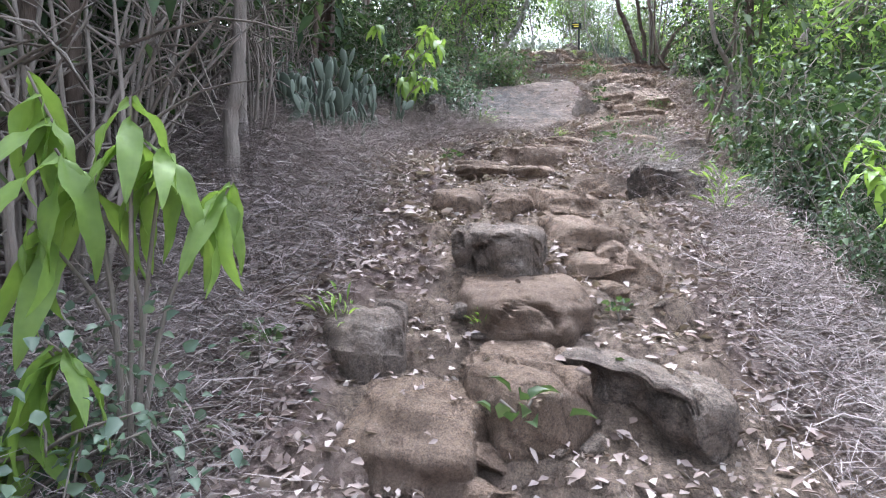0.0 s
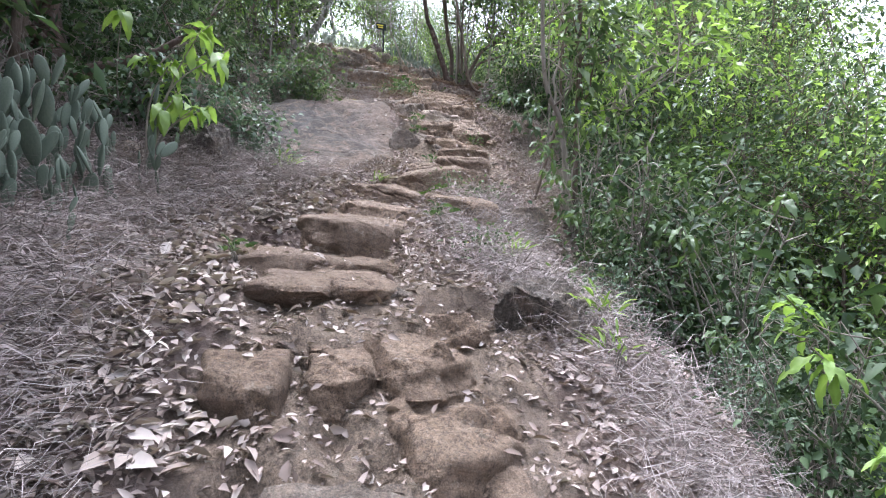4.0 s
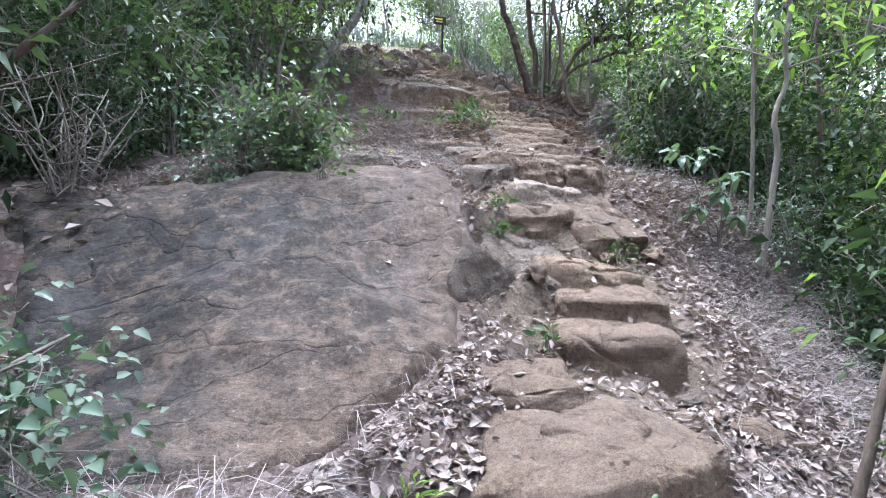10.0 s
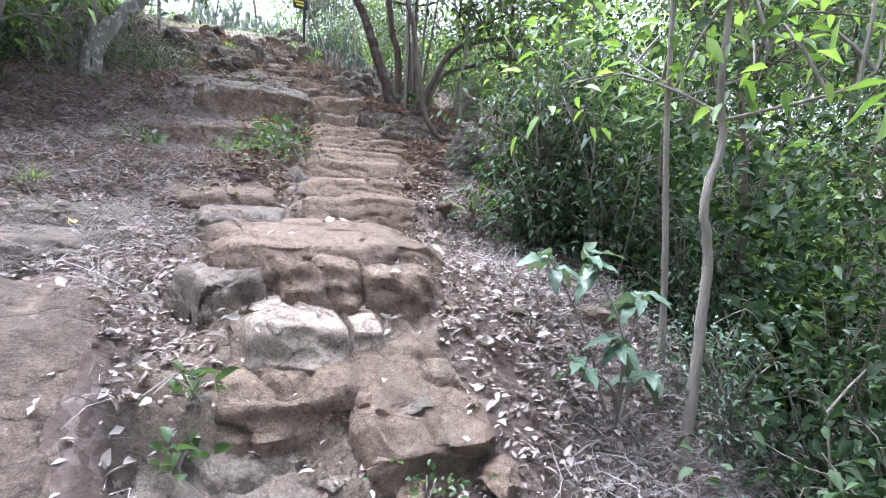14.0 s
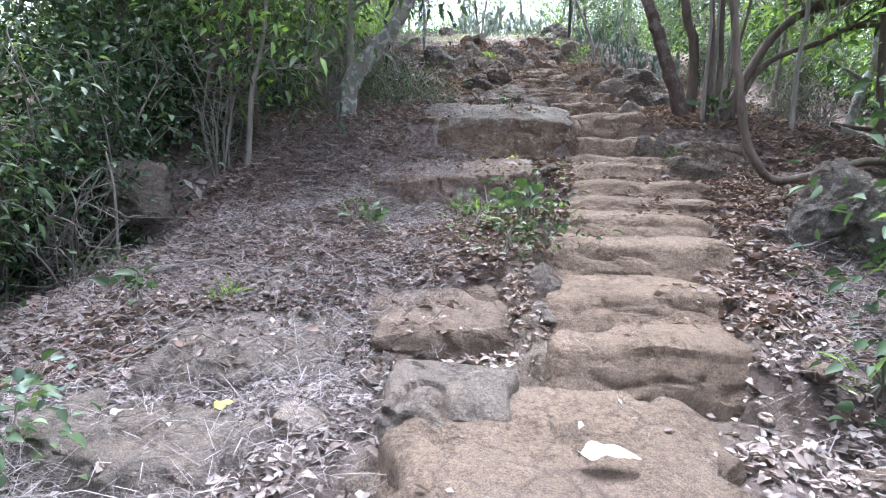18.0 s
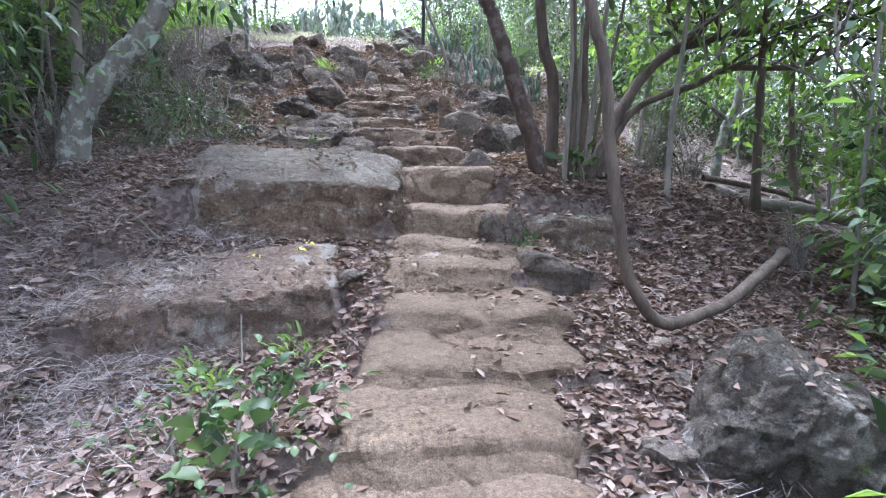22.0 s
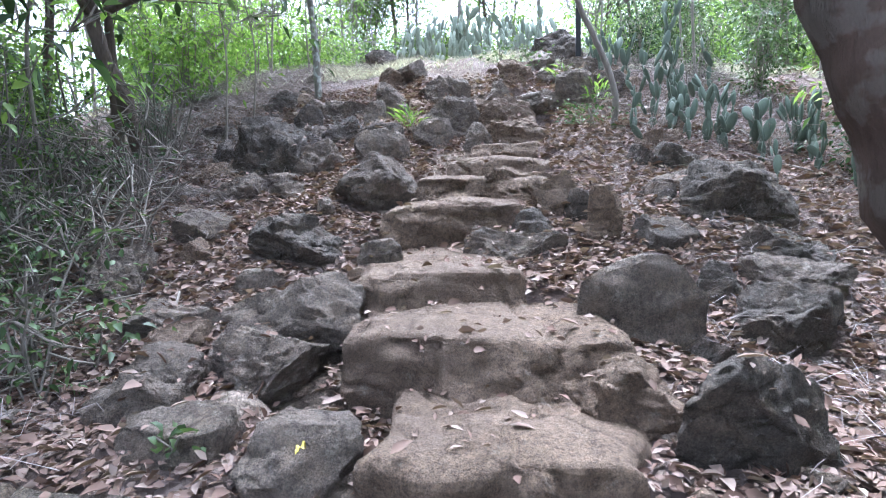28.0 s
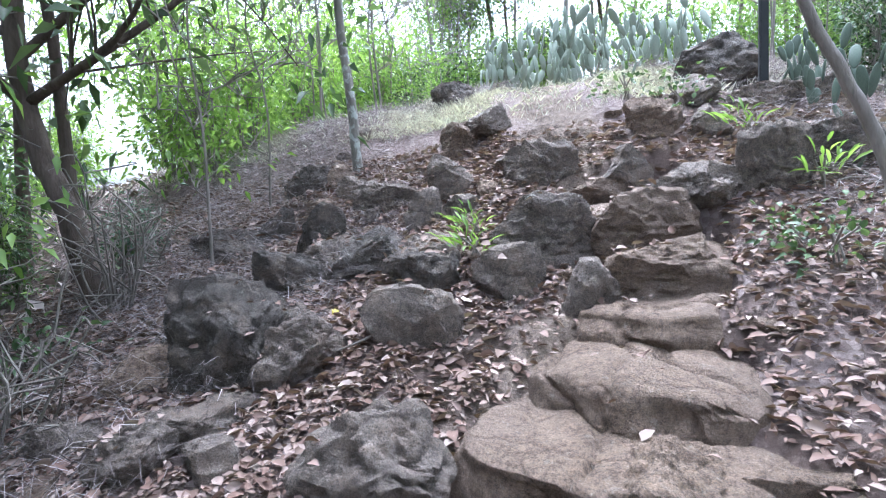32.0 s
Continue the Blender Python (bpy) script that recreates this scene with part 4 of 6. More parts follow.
def big_slab():
    """The smooth, dark, sloping rock beside the lower trail, with a broken rim and shallow cracks."""
    n = 150
    u, t = np.meshgrid(np.linspace(0, 1, n), np.linspace(0, 1, n), indexing="ij")
    y = 5.55 + 2.45 * t + 0.05 * wave(u * 8, t * 0 + 2, 7) + 0.2 * (u - 0.3) * np.clip(1 - t * 3, 0, 1)
    left = np.interp(y, [5.5, 5.7, 6.0, 6.4, 6.9, 7.6, 8.1], [0.32, 0.16, 0.02, -0.18, -0.48, -0.78, -0.85])
    right = np.interp(y, [5.5, 5.7, 5.95, 6.3, 6.9, 7.6, 8.1], [0.75, 0.9, 1.22, 1.62, 1.9, 2.0, 1.7])
    left, right = left + 0.06 * wave(t * 11, t * 0 + 8, 6), right + 0.05 * wave(t * 13, t * 0 + 3, 5)
    x = left + (right - left) * u
    edge = np.minimum(np.minimum(u, 1 - u), np.minimum(t, 1 - t))
    z = land(x, y) + 0.022 + 0.15 * np.exp(-((x - 0.75) / 0.6) ** 2 - ((y - 6.5) / 0.55) ** 2) + 0.03 * wave(x * 1.6, y * 1.6, 8) + 0.012 * wave(x * 6, y * 6, 9) + 0.004 * wave(x * 25, y * 25, 10)
    for s, q, dep in ((11, 1.0, 0.012), (12, 2.1, 0.016), (13, 3.4, 0.01)):
        crack = np.abs(wave(x * 0.9 * q + 4, y * 2.6 * q - x * 0.8 * q, s))
        z = z - dep * np.clip(1 - crack * 22 / q, 0, 1) * np.clip(wave(x * 1.7 * q, y * 1.7 * q, s + 20) * 3, 0, 1)
    z = z - 0.12 * np.clip(1 - (edge + 0.02 * wave(x * 5, y * 5, 14)) * 16, 0, 1) ** 1.5
    i, j = np.meshgrid(np.arange(n - 1), np.arange(n - 1), indexing="ij")
    k = i * n + j
    ob = put("bedrock_slab", np.stack([x, y, z], -1).reshape(-1, 3), np.stack([k, k + n, k + n + 1, k + 1], -1).reshape(-1, 4), SLAB, True)
    worn = ob.data.attributes.new("worn", "FLOAT", "POINT")
    worn.data.foreach_set("value", np.clip(1.35 * (u - 0.3) + 0.35 * wave(x * 1.7, y * 1.7, 15) + 0.15 * wave(x * 6, y * 6, 16), 0, 1).ravel().astype(np.float32))
    tagged(ob, "large smooth dark sloping bedrock slab beside the trail", "rock")


big_slab()


# ---- trees and bushes ----
def crown_of(name, parent, centres, spread, each, leaf, mat, seed, fine=False, droop=0.25, slim=0.42, label=""):
    rng = np.random.RandomState(seed)
    p, way = clumps(centres, spread, each, rng)
    w = p + np.array(parent.location)
    up = w[:, 2] - land(w[:, 0], w[:, 1], False)
    aside = w[:, 0] - curve_at(w[:, 1], TRAIL_X)
    clear = (aside < -0.8) | (aside > np.interp(w[:, 1], [3.8, 4.6, 6.5, 7.5], [0.8, 1.6, 1.5, 0.8])) | (up > 2.3) | (up < 0.6) | (np.abs(np.array(parent.location)).sum() < 0.01)
    p, way = p[clear], way[clear]
    size = leaf * rng.uniform(0.6, 1.3, len(p))
    v, f = (leaf_arrays if fine else blade_arrays)(p, way, size, size * slim, rng, droop)
    return tagged(child(put(name, v, f, mat), parent, label), kind="stuff")


def twigs_to(ends, root, rng, r=0.006, sag=0.1):
    """Thin bent twigs from points on the wood to the leaf clumps."""
    out = []
    for e, s in zip(ends, root):
        m = (np.asarray(e) + s) / 2 + rng.normal(0, 0.06, 3) + [0, 0, sag]
        c = bend([s, m, e], 2)
        out.append(tube_arrays(c, np.linspace(r * 1.6, r * 0.6, len(c)), 3))
    return out


def tree(name, label, trunk, r0, r1, bark, mat, seed, clump=18, each=40, leaf=0.09, reach=0.8, spread=0.2, start=0.45, limbs=5, droop=0.25, fine=False, slim=0.42, lift=0.15):
    """A tree: a bent tapered trunk, limbs, twigs and a loose crown."""
    rng = np.random.RandomState(seed)
    base = np.array(trunk[0], float)
    root = new(name)
    root.location = base
    tagged(root, label, "tree")
    c = bend([np.array(p) - base for p in trunk], 7)
    n = len(c)
    c[1:-1] += rng.normal(0, r0 * 0.06, (n - 2, 3))
    r = r0 + (r1 - r0) * np.linspace(0, 1, n) ** 0.8
    r[0] *= 1.35
    v, f = tube_arrays(c, r, 10, 0.035, seed)
    child(put("trunk", v, f, bark, True), root)
    ends, starts, wood = [], [], []
    for q in range(limbs):
        s = rng.uniform(start, 0.97)
        a = c[int(s * (n - 1))]
        ang = rng.uniform(0, 2 * np.pi)
        out = np.array([np.cos(ang), np.sin(ang), rng.uniform(0.2, 0.9)]) * reach * rng.uniform(0.5, 1.0)
        limb = bend([a, a + out * 0.5 + rng.normal(0, 0.08, 3), a + out], 4)
        tip = limb[-1] + base
        if np.abs(base).sum() > 0.2 and abs(tip[0] - float(curve_at(tip[1], TRAIL_X))) < 1.3 and tip[2] < float(land(tip[0], tip[1], False)) + 2.4:
            continue
        rl = np.linspace(max(0.006, r[int(s * (n - 1))] * 0.55), 0.004, len(limb))
        if np.abs(base).sum() > 0.2:
            lv, lf = tube_arrays(limb, rl, 6, 0.05, q)
            child(put("limb", lv, lf, bark, True), root)
        else:
            wood.append(tube_arrays(limb, rl, 5, 0.05, q))
        for _ in range(max(1, clump // max(1, limbs))):
            t = rng.uniform(0.3, 1)
            b = limb[int(t * (len(limb) - 1))]
            e = b + rng.normal(0, reach * 0.28, 3) + [0, 0, lift * reach]
            ends.append(e)
            starts.append(b)
    wood += twigs_to(ends, starts, rng)
    if wood:
        v, f = joined(wood)
        tagged(child(put("wood", v, f, bark, True), root), kind="stuff")
    if each and ends:
        crown_of("crown", root, ends, spread, each, leaf, mat, seed + 1, fine, droop, slim)
    return root


def bush(name, label, at, height, width, mat, bark, seed, stems=9, clump=40, each=26, leaf=0.06, spread=0.11, fine=False, droop=0.2, slim=0.5, category="bush"):
    """A bush: many thin stems from one foot, and leaves in clumps along them."""
    rng = np.random.RandomState(seed)
    root = new(name)
    root.location = at
    tagged(root, label, category)
    wood, ends = [], []
    for s in range(stems):
        ang, lean = rng.uniform(0, 2 * np.pi), rng.uniform(0.15, 1.0)
        top = np.array([np.cos(ang) * width * lean, np.sin(ang) * width * lean, height * rng.uniform(0.6, 1.05)])
        mid = top * [0.35, 0.35, 0.5] + rng.normal(0, 0.08, 3)
        foot = np.array([np.cos(ang), np.sin(ang), 0]) * rng.uniform(0, 0.08) - [0, 0, 0.1]
        c = bend([foot, mid, top], 5)
        sv, sf = tube_arrays(c, np.linspace(0.012, 0.004, len(c)) * (0.6 + height * 0.3), 5, 0.05, s)
        if np.abs(np.array(at)).sum() > 0.2 or not each:
            child(put("stem", sv, sf, bark, True), root)
        else:
            wood.append((sv, sf))
        for _ in range(clump // stems):
            b = c[rng.randint(2, len(c))]
            ends.append((b + rng.normal(0, 0.16, 3) * [1, 1, 0.8], b))
    wood += twigs_to([e for e, _ in ends], [b for _, b in ends], rng, 0.004, 0.03)
    v, f = joined(wood)
    tagged(child(put("wood", v, f, bark, True), root), kind="stuff")
    if each:
        crown_of("foliage", root, [e for e, _ in ends], spread, each, leaf, mat, seed + 1, fine, droop, slim)
    return root


def floor_at(x, y):
    return float(land(x, y))


def spot(x, y, turn=0.0, size=1.0, sink=0.03):
    return Matrix.LocRotScale((x, y, floor_at(x, y) - sink), Euler((0, 0, radians(turn))), (size, size, size))


def off_slab(x, y):
    return (y < 5.6) | (y > 8.0) | (x > np.interp(y, [5.5, 5.95, 6.3, 7.0, 8.0], [0.7, 1.2, 1.6, 1.92, 1.75])) | (x < np.interp(y, [5.6, 6.4, 6.9, 7.6], [0.25, -0.18, -0.48, -0.78]))


LEFT_CLEAR = [(-2, 1.5), (2, 1.6), (4, 1.9), (5.5, 2.3), (6.5, 3.0), (8, 3.3), (9, 3.2), (10, 3.1), (12, 2.5), (14, 2.9), (18, 2.2), (24, 2.2)]
RIGHT_CLEAR = [(-2, 1.75), (3, 1.85), (4.5, 2.0), (6, 1.6), (8, 1.05), (9.2, 1.15), (10, 1.6), (11.5, 2.3), (13, 2.6), (16, 1.9), (18, 1.6), (24, 1.6)]


def wood_edge():
    """Bushes and trees that wall the trail in on both sides, thinning out away from it."""
    rng = np.random.RandomState(5)
    near, kinds, trees = [], [], []
    for q, (mat, leaf, h, w, slim, what) in enumerate([
        (LEAF_DARK, 0.06, 1.5, 0.6, 0.6, "dense dark green bush with small oval leaves"),
        (LEAF_MID, 0.075, 1.6, 0.6, 0.4, "tangled green bush with narrow pointed leaves"),
        (LEAF_GREY, 0.045, 1.2, 0.6, 0.6, "grey-green twiggy bush with tiny leaves"),
    ]):
        near.append((bush("bush", what, (0, 0, 0), h, w, mat, BARK_GREY, 40 + q, 13, 91, 17, leaf, 0.13, True, slim=slim), "bushes along the trail"))
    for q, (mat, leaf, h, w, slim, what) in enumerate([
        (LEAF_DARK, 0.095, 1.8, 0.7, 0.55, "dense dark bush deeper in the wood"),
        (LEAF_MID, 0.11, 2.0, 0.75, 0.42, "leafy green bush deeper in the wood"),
        (LEAF_BRIGHT, 0.10, 2.0, 0.7, 0.42, "bush deeper in the wood, coloured bright green as sunlit"),
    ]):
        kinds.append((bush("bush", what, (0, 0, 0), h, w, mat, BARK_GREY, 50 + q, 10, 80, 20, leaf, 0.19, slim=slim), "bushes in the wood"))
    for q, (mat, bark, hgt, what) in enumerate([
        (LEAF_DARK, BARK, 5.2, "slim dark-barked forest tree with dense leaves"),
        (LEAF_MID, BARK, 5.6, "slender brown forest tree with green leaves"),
        (LEAF_BRIGHT, BARK_GREY, 5.0, "young forest tree with leaves coloured bright as sunlit"),
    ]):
        t = tree("forest_tree", what, [(0, 0, -0.1), (0.15, 0.05, hgt * 0.35), (-0.1, 0.15, hgt * 0.7), (0.15, 0, hgt)], 0.05, 0.015, bark, mat, 60 + q, 90, 36, 0.095, 1.6, 0.3, 0.45, 16, slim=0.45)
        trees.append((t, "trees along the trail"))
    young = []
    for q, (mat, hgt) in enumerate(((LEAF_BRIGHT, 2.6), (LEAF_MID, 3.2))):
        young.append((tree("sapling", "thin young sapling with sparse light green leaves", [(0, 0, -0.1), (0.05, 0.05, hgt * 0.4), (-0.08, 0, hgt * 0.75), (0.05, 0.08, hgt)], 0.016, 0.007, BARK_GREY, mat, 90 + q, 40, 14, 0.085, 0.75, 0.16, 0.15, 10, slim=0.42), "young saplings"))
    bare = []
    for q, (h, w) in enumerate(((0.8, 0.5), (1.3, 0.6))):
        bare.append((bush("dead_bush", "leafless tangle of thin grey twigs", (0, 0, 0), h, w, STRAW, BARK_GREY, 80 + q, 14, 110, 0, category="dead bush"), "dead bushes"))
    used = set()

    def place(pair, m):
        ob, group = pair
        if ob.name not in used:
            used.add(ob.name)
            ob.matrix_basis = m
            tagged(ob, group=group)
        else:
            ob2 = ob.scale.copy()
            ob.scale = (1, 1, 1)
            tagged(copy_thing(ob, m), group=group)
            ob.scale = ob2

    def strip(side, clear, n, depth, y0, y1, pool, lo, hi, weights):
        for q in range(n):
            y = y0 + (y1 - y0) * (q + rng.uniform(0, 1)) / n
            d = float(curve_at(y, clear)) + depth[0] + (depth[1] - depth[0]) * rng.uniform(0, 1) ** 1.3
            x = float(curve_at(y, TRAIL_X)) + side * d
            place(pool[rng.choice(len(pool), p=weights)], spot(x, y, rng.uniform(0, 360), rng.uniform(lo, hi)))

    # Leaf colour carries the light: dark kinds in shaded parts, bright in sunlit ones.
    strip(-1, LEFT_CLEAR, 8, (0.3, 1.0), 7.2, 9.5, near, 0.5, 0.9, [0.5, 0.3, 0.2])
    strip(-1, LEFT_CLEAR, 9, (0.3, 1.0), 9.5, 16, near, 0.4, 0.75, [0.3, 0.4, 0.3])
    strip(1, RIGHT_CLEAR, 16, (0.3, 0.9), 3.5, 8.9, near, 0.5, 0.95, [0.6, 0.15, 0.25])
    strip(1, RIGHT_CLEAR, 8, (0.4, 1.2), 13, 18, near, 0.4, 0.8, [0.2, 0.5, 0.3])
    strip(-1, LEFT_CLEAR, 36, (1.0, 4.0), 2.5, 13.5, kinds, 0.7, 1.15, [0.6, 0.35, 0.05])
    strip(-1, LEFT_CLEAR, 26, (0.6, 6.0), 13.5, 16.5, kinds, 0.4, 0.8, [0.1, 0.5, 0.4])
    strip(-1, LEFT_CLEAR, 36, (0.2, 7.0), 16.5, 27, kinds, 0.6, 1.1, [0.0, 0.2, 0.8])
    strip(-1, LEFT_CLEAR, 44, (-0.4, 6.0), 13, 24, young, 0.6, 1.1, [0.75, 0.25])
    strip(1, RIGHT_CLEAR, 30, (0.3, 5.0), 10.5, 21, young, 0.6, 1.1, [0.5, 0.5])
    strip(1, RIGHT_CLEAR, 30, (0.8, 3.0), 0.5, 11, kinds, 0.7, 1.2, [0.85, 0.15, 0.0])
    strip(1, RIGHT_CLEAR, 18, (2.8, 5.0), 0.5, 11, kinds, 0.7, 1.2, [0.5, 0.4, 0.1])
    strip(1, RIGHT_CLEAR, 8, (0.2, 0.8), 3.2, 5.5, near, 0.6, 1.0, [0.85, 0.15, 0])
    strip(-1, LEFT_CLEAR, 10, (0.4, 1.4), 8.4, 11, near, 0.6, 1.0, [1, 0, 0])
    strip(1, RIGHT_CLEAR, 6, (-0.2, 0.4), 0.6, 4.6, near, 0.4, 0.6, [0.7, 0.15, 0.15])
    strip(1, RIGHT_CLEAR, 4, (1.0, 2.6), 4.6, 8, trees, 0.5, 0.7, [0.5, 0.5, 0])
    strip(1, RIGHT_CLEAR, 16, (3.6, 8.0), 10.5, 16, kinds, 0.6, 1.0, [0.0, 0.35, 0.65])
    strip(1, RIGHT_CLEAR, 22, (1.8, 7.0), 16, 28, kinds, 0.6, 1.1, [0.0, 0.5, 0.5])

    strip(-1, LEFT_CLEAR, 22, (1.2, 6), 3.0, 13, trees, 0.8, 1.3, [0.65, 0.35, 0.0])
    strip(-1, LEFT_CLEAR, 16, (2.2, 9), 14, 32, trees, 0.7, 1.1, [0.0, 0.25, 0.75])
    strip(1, RIGHT_CLEAR, 8, (3.0, 8), -2.0, 3.2, trees, 0.6, 0.9, [0.0, 0.4, 0.6])
    strip(1, RIGHT_CLEAR, 8, (3.2, 6), 1.5, 6.5, trees, 0.75, 0.95, [0.0, 0.35, 0.65])
    strip(1, RIGHT_CLEAR, 12, (2.6, 8), 3.2, 11, trees, 0.6, 1.0, [0.5, 0.45, 0.05])
    strip(1, RIGHT_CLEAR, 10, (5, 10), 11, 14, trees, 0.7, 1.1, [0.0, 0.4, 0.6])
    strip(1, RIGHT_CLEAR, 16, (5.0, 12), 24, 34, trees, 0.7, 1.1, [0.0, 0.45, 0.55])
    strip(1, RIGHT_CLEAR, 5, (0.3, 1.6), 10.2, 14.0, trees, 0.6, 0.8, [0.3, 0.6, 0.1])
    strip(-1, LEFT_CLEAR, 6, (0.3, 1.8), 11.5, 16.8, trees, 0.9, 1.15, [0.2, 0.5, 0.3])
    strip(-1, LEFT_CLEAR, 5, (0.9, 2.4), 3.6, 6.8, trees, 0.8, 1.1, [0.7, 0.3, 0])
    strip(1, RIGHT_CLEAR, 16, (4.0, 9), 2, 14, trees, 0.7, 1.1, [0.2, 0.5, 0.3])
    strip(1, RIGHT_CLEAR, 12, (2.8, 6.5), 12.5, 19, kinds, 0.6, 1.0, [0.15, 0.5, 0.35])
    strip(-1, LEFT_CLEAR, 16, (-0.2, 1.0), 4.0, 16, bare, 0.5, 1.0, [0.6, 0.4])
    strip(-1, LEFT_CLEAR, 16, (-0.2, 1.4), 1.4, 4.2, bare, 0.7, 1.3, [0.4, 0.6])
    strip(-1, LEFT_CLEAR, 14, (0.4, 2.2), 1.2, 4.4, near, 0.7, 1.2, [0.6, 0.1, 0.3])
    strip(-1, LEFT_CLEAR, 16, (1.0, 4.0), 1.0, 4.0, kinds, 0.8, 1.3, [0.85, 0.15, 0.0])
    strip(-1, LEFT_CLEAR, 9, (0.3, 2.5), 1.2, 4.0, trees, 0.7, 1.0, [0.8, 0.2, 0.0])
    strip(1, RIGHT_CLEAR, 6, (0.1, 0.6), 1.0, 5.0, bare, 0.4, 0.7, [0.7, 0.3])
    strip(1, RIGHT_CLEAR, 6, (0, 0.6), 11, 17, bare, 0.4, 0.8, [0.6, 0.4])
    strip(1, RIGHT_CLEAR, 12, (0.9, 3.0), 8, 11.5, kinds, 0.7, 1.1, [0.1, 0.6, 0.3])
    # Far trees and bushes, mostly bright: sunlight is put into their leaf colour.
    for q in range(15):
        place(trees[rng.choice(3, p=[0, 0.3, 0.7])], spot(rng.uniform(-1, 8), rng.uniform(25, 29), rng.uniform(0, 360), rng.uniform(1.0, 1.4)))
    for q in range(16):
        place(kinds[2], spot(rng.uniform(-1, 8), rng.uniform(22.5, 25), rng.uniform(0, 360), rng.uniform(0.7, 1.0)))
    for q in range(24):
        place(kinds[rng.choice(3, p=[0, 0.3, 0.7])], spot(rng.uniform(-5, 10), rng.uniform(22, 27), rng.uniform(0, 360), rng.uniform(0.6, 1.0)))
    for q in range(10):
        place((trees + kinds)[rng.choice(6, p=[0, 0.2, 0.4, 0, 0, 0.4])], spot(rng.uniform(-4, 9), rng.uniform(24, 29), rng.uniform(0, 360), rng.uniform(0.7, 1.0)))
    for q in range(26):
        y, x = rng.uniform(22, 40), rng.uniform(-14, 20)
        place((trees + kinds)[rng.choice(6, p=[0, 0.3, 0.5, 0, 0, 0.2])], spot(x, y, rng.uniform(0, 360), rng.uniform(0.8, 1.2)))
    for q in range(10):
        y, x = rng.uniform(-9, -3), rng.uniform(-7, 7)
        place(trees[rng.choice(2)], spot(x, y, rng.uniform(0, 360), rng.uniform(0.8, 1.2)))


wood_edge()

# ---- single trees ----
tree("leaning_tree", "leaning pale tree with lichen-spotted bark on the bank", [(1.17, 12.55, 5.99), (1.23, 12.55, 6.47), (1.48, 12.55, 6.81), (1.76, 12.55, 7.20), (2.0, 12.6, 7.84), (2.1, 12.7, 8.94)], 0.12, 0.05, BARK_LICHEN, LEAF_DARK, 101, 90, 32, 0.12, 1.9, 0.22, 0.75, 8)
tree("tree", "thin upright grey tree beside the leaning one", [(1.14, 12.7, 6.04), (1.2, 12.65, 6.54), (1.21, 12.6, 7.07), (1.26, 12.6, 8.64)], 0.055, 0.03, BARK_GREY, LEAF_DARK, 102, 40, 18, 0.12, 1.2, 0.22, 0.6, 8)
tree("tree", "slender grey tree on the dry bank", [(-1.09, 2.44, 1.83), (-1.12, 2.44, 2.34), (-1.08, 2.44, 2.73), (-1.12, 2.5, 4.73)], 0.042, 0.025, BARK_GREY, LEAF_DARK, 103, 40, 34, 0.1, 1.1, 0.2, 0.6, 8)
tree("tree", "slender grey twin tree on the dry bank", [(-1.24, 2.92, 2.11), (-1.26, 2.92, 2.69), (-1.27, 2.92, 3.33), (-1.2, 3, 5.01)], 0.045, 0.025, BARK_GREY, LEAF_DARK, 104, 40, 34, 0.1, 1.1, 0.2, 0.6, 8)
tree("tree", "old tree with peeling reddish brown bark", [(-1.57, 7.1, 3.30), (-1.63, 7.1, 4.07), (-1.66, 7.1, 4.80), (-1.6, 7.1, 7.00)], 0.16, 0.09, BARK_RED, LEAF_DARK, 105, 70, 36, 0.12, 1.7, 0.24, 0.3, 12)
tree("sapling", "pale straight sapling at the edge of the wood", [(0.63, 11.25, 5.44), (0.67, 11.25, 6.09), (0.76, 11.25, 6.55), (0.9, 11.25, 7.94)], 0.026, 0.015, BARK_GREY, LEAF_MID, 106, 34, 26, 0.095, 0.8, 0.2, 0.4, 8, fine=True, slim=0.36, droop=0.3)
tree("sapling", "brown sapling with small pointed leaves", [(0.2, 11.43, 5.54), (0.2, 11.43, 6.10), (0.34, 11.43, 6.71), (0.5, 11.4, 7.94)], 0.032, 0.015, BARK, LEAF_BRIGHT, 107, 50, 26, 0.1, 1.0, 0.22, 0.35, 10, fine=True, slim=0.36, droop=0.3)
tree("tree", "dark leaning tree at the back of the slab", [(-1.72, 9.0, 4.01), (-1.64, 9.0, 4.84), (-1.51, 9.0, 5.39), (-1.3, 9.0, 7.21)], 0.05, 0.03, BARK_GREY, LEAF_DARK, 108, 50, 34, 0.11, 1.3, 0.22, 0.5, 9)
tree("tree", "forked slender tree above the lower steps", [(2.99, 5.19, 2.42), (2.9, 5.19, 3.50), (2.69, 5.19, 4.07), (2.67, 5.19, 5.62)], 0.034, 0.016, BARK_GREY, LEAF_MID, 109, 40, 26, 0.11, 0.8, 0.2, 0.45, 8)
tree("tree", "straight slender tree above the lower steps", [(3.08, 5.24, 2.42), (3.1, 5.24, 3.51), (3.13, 5.24, 4.32), (3.09, 5.24, 5.82)], 0.034, 0.016, BARK, LEAF_MID, 110, 40, 26, 0.11, 0.9, 0.2, 0.45, 8)
tree("tree", "slanting grey tree leaning out over the drop", [(3.27, 5.37, 2.42), (3.43, 5.37, 3.00), (3.58, 5.37, 3.72), (3.96, 5.37, 4.21), (4.6, 5.37, 4.52)], 0.034, 0.014, BARK_GREY, LEAF_BRIGHT, 111, 34, 26, 0.11, 0.8, 0.2, 0.5, 8)
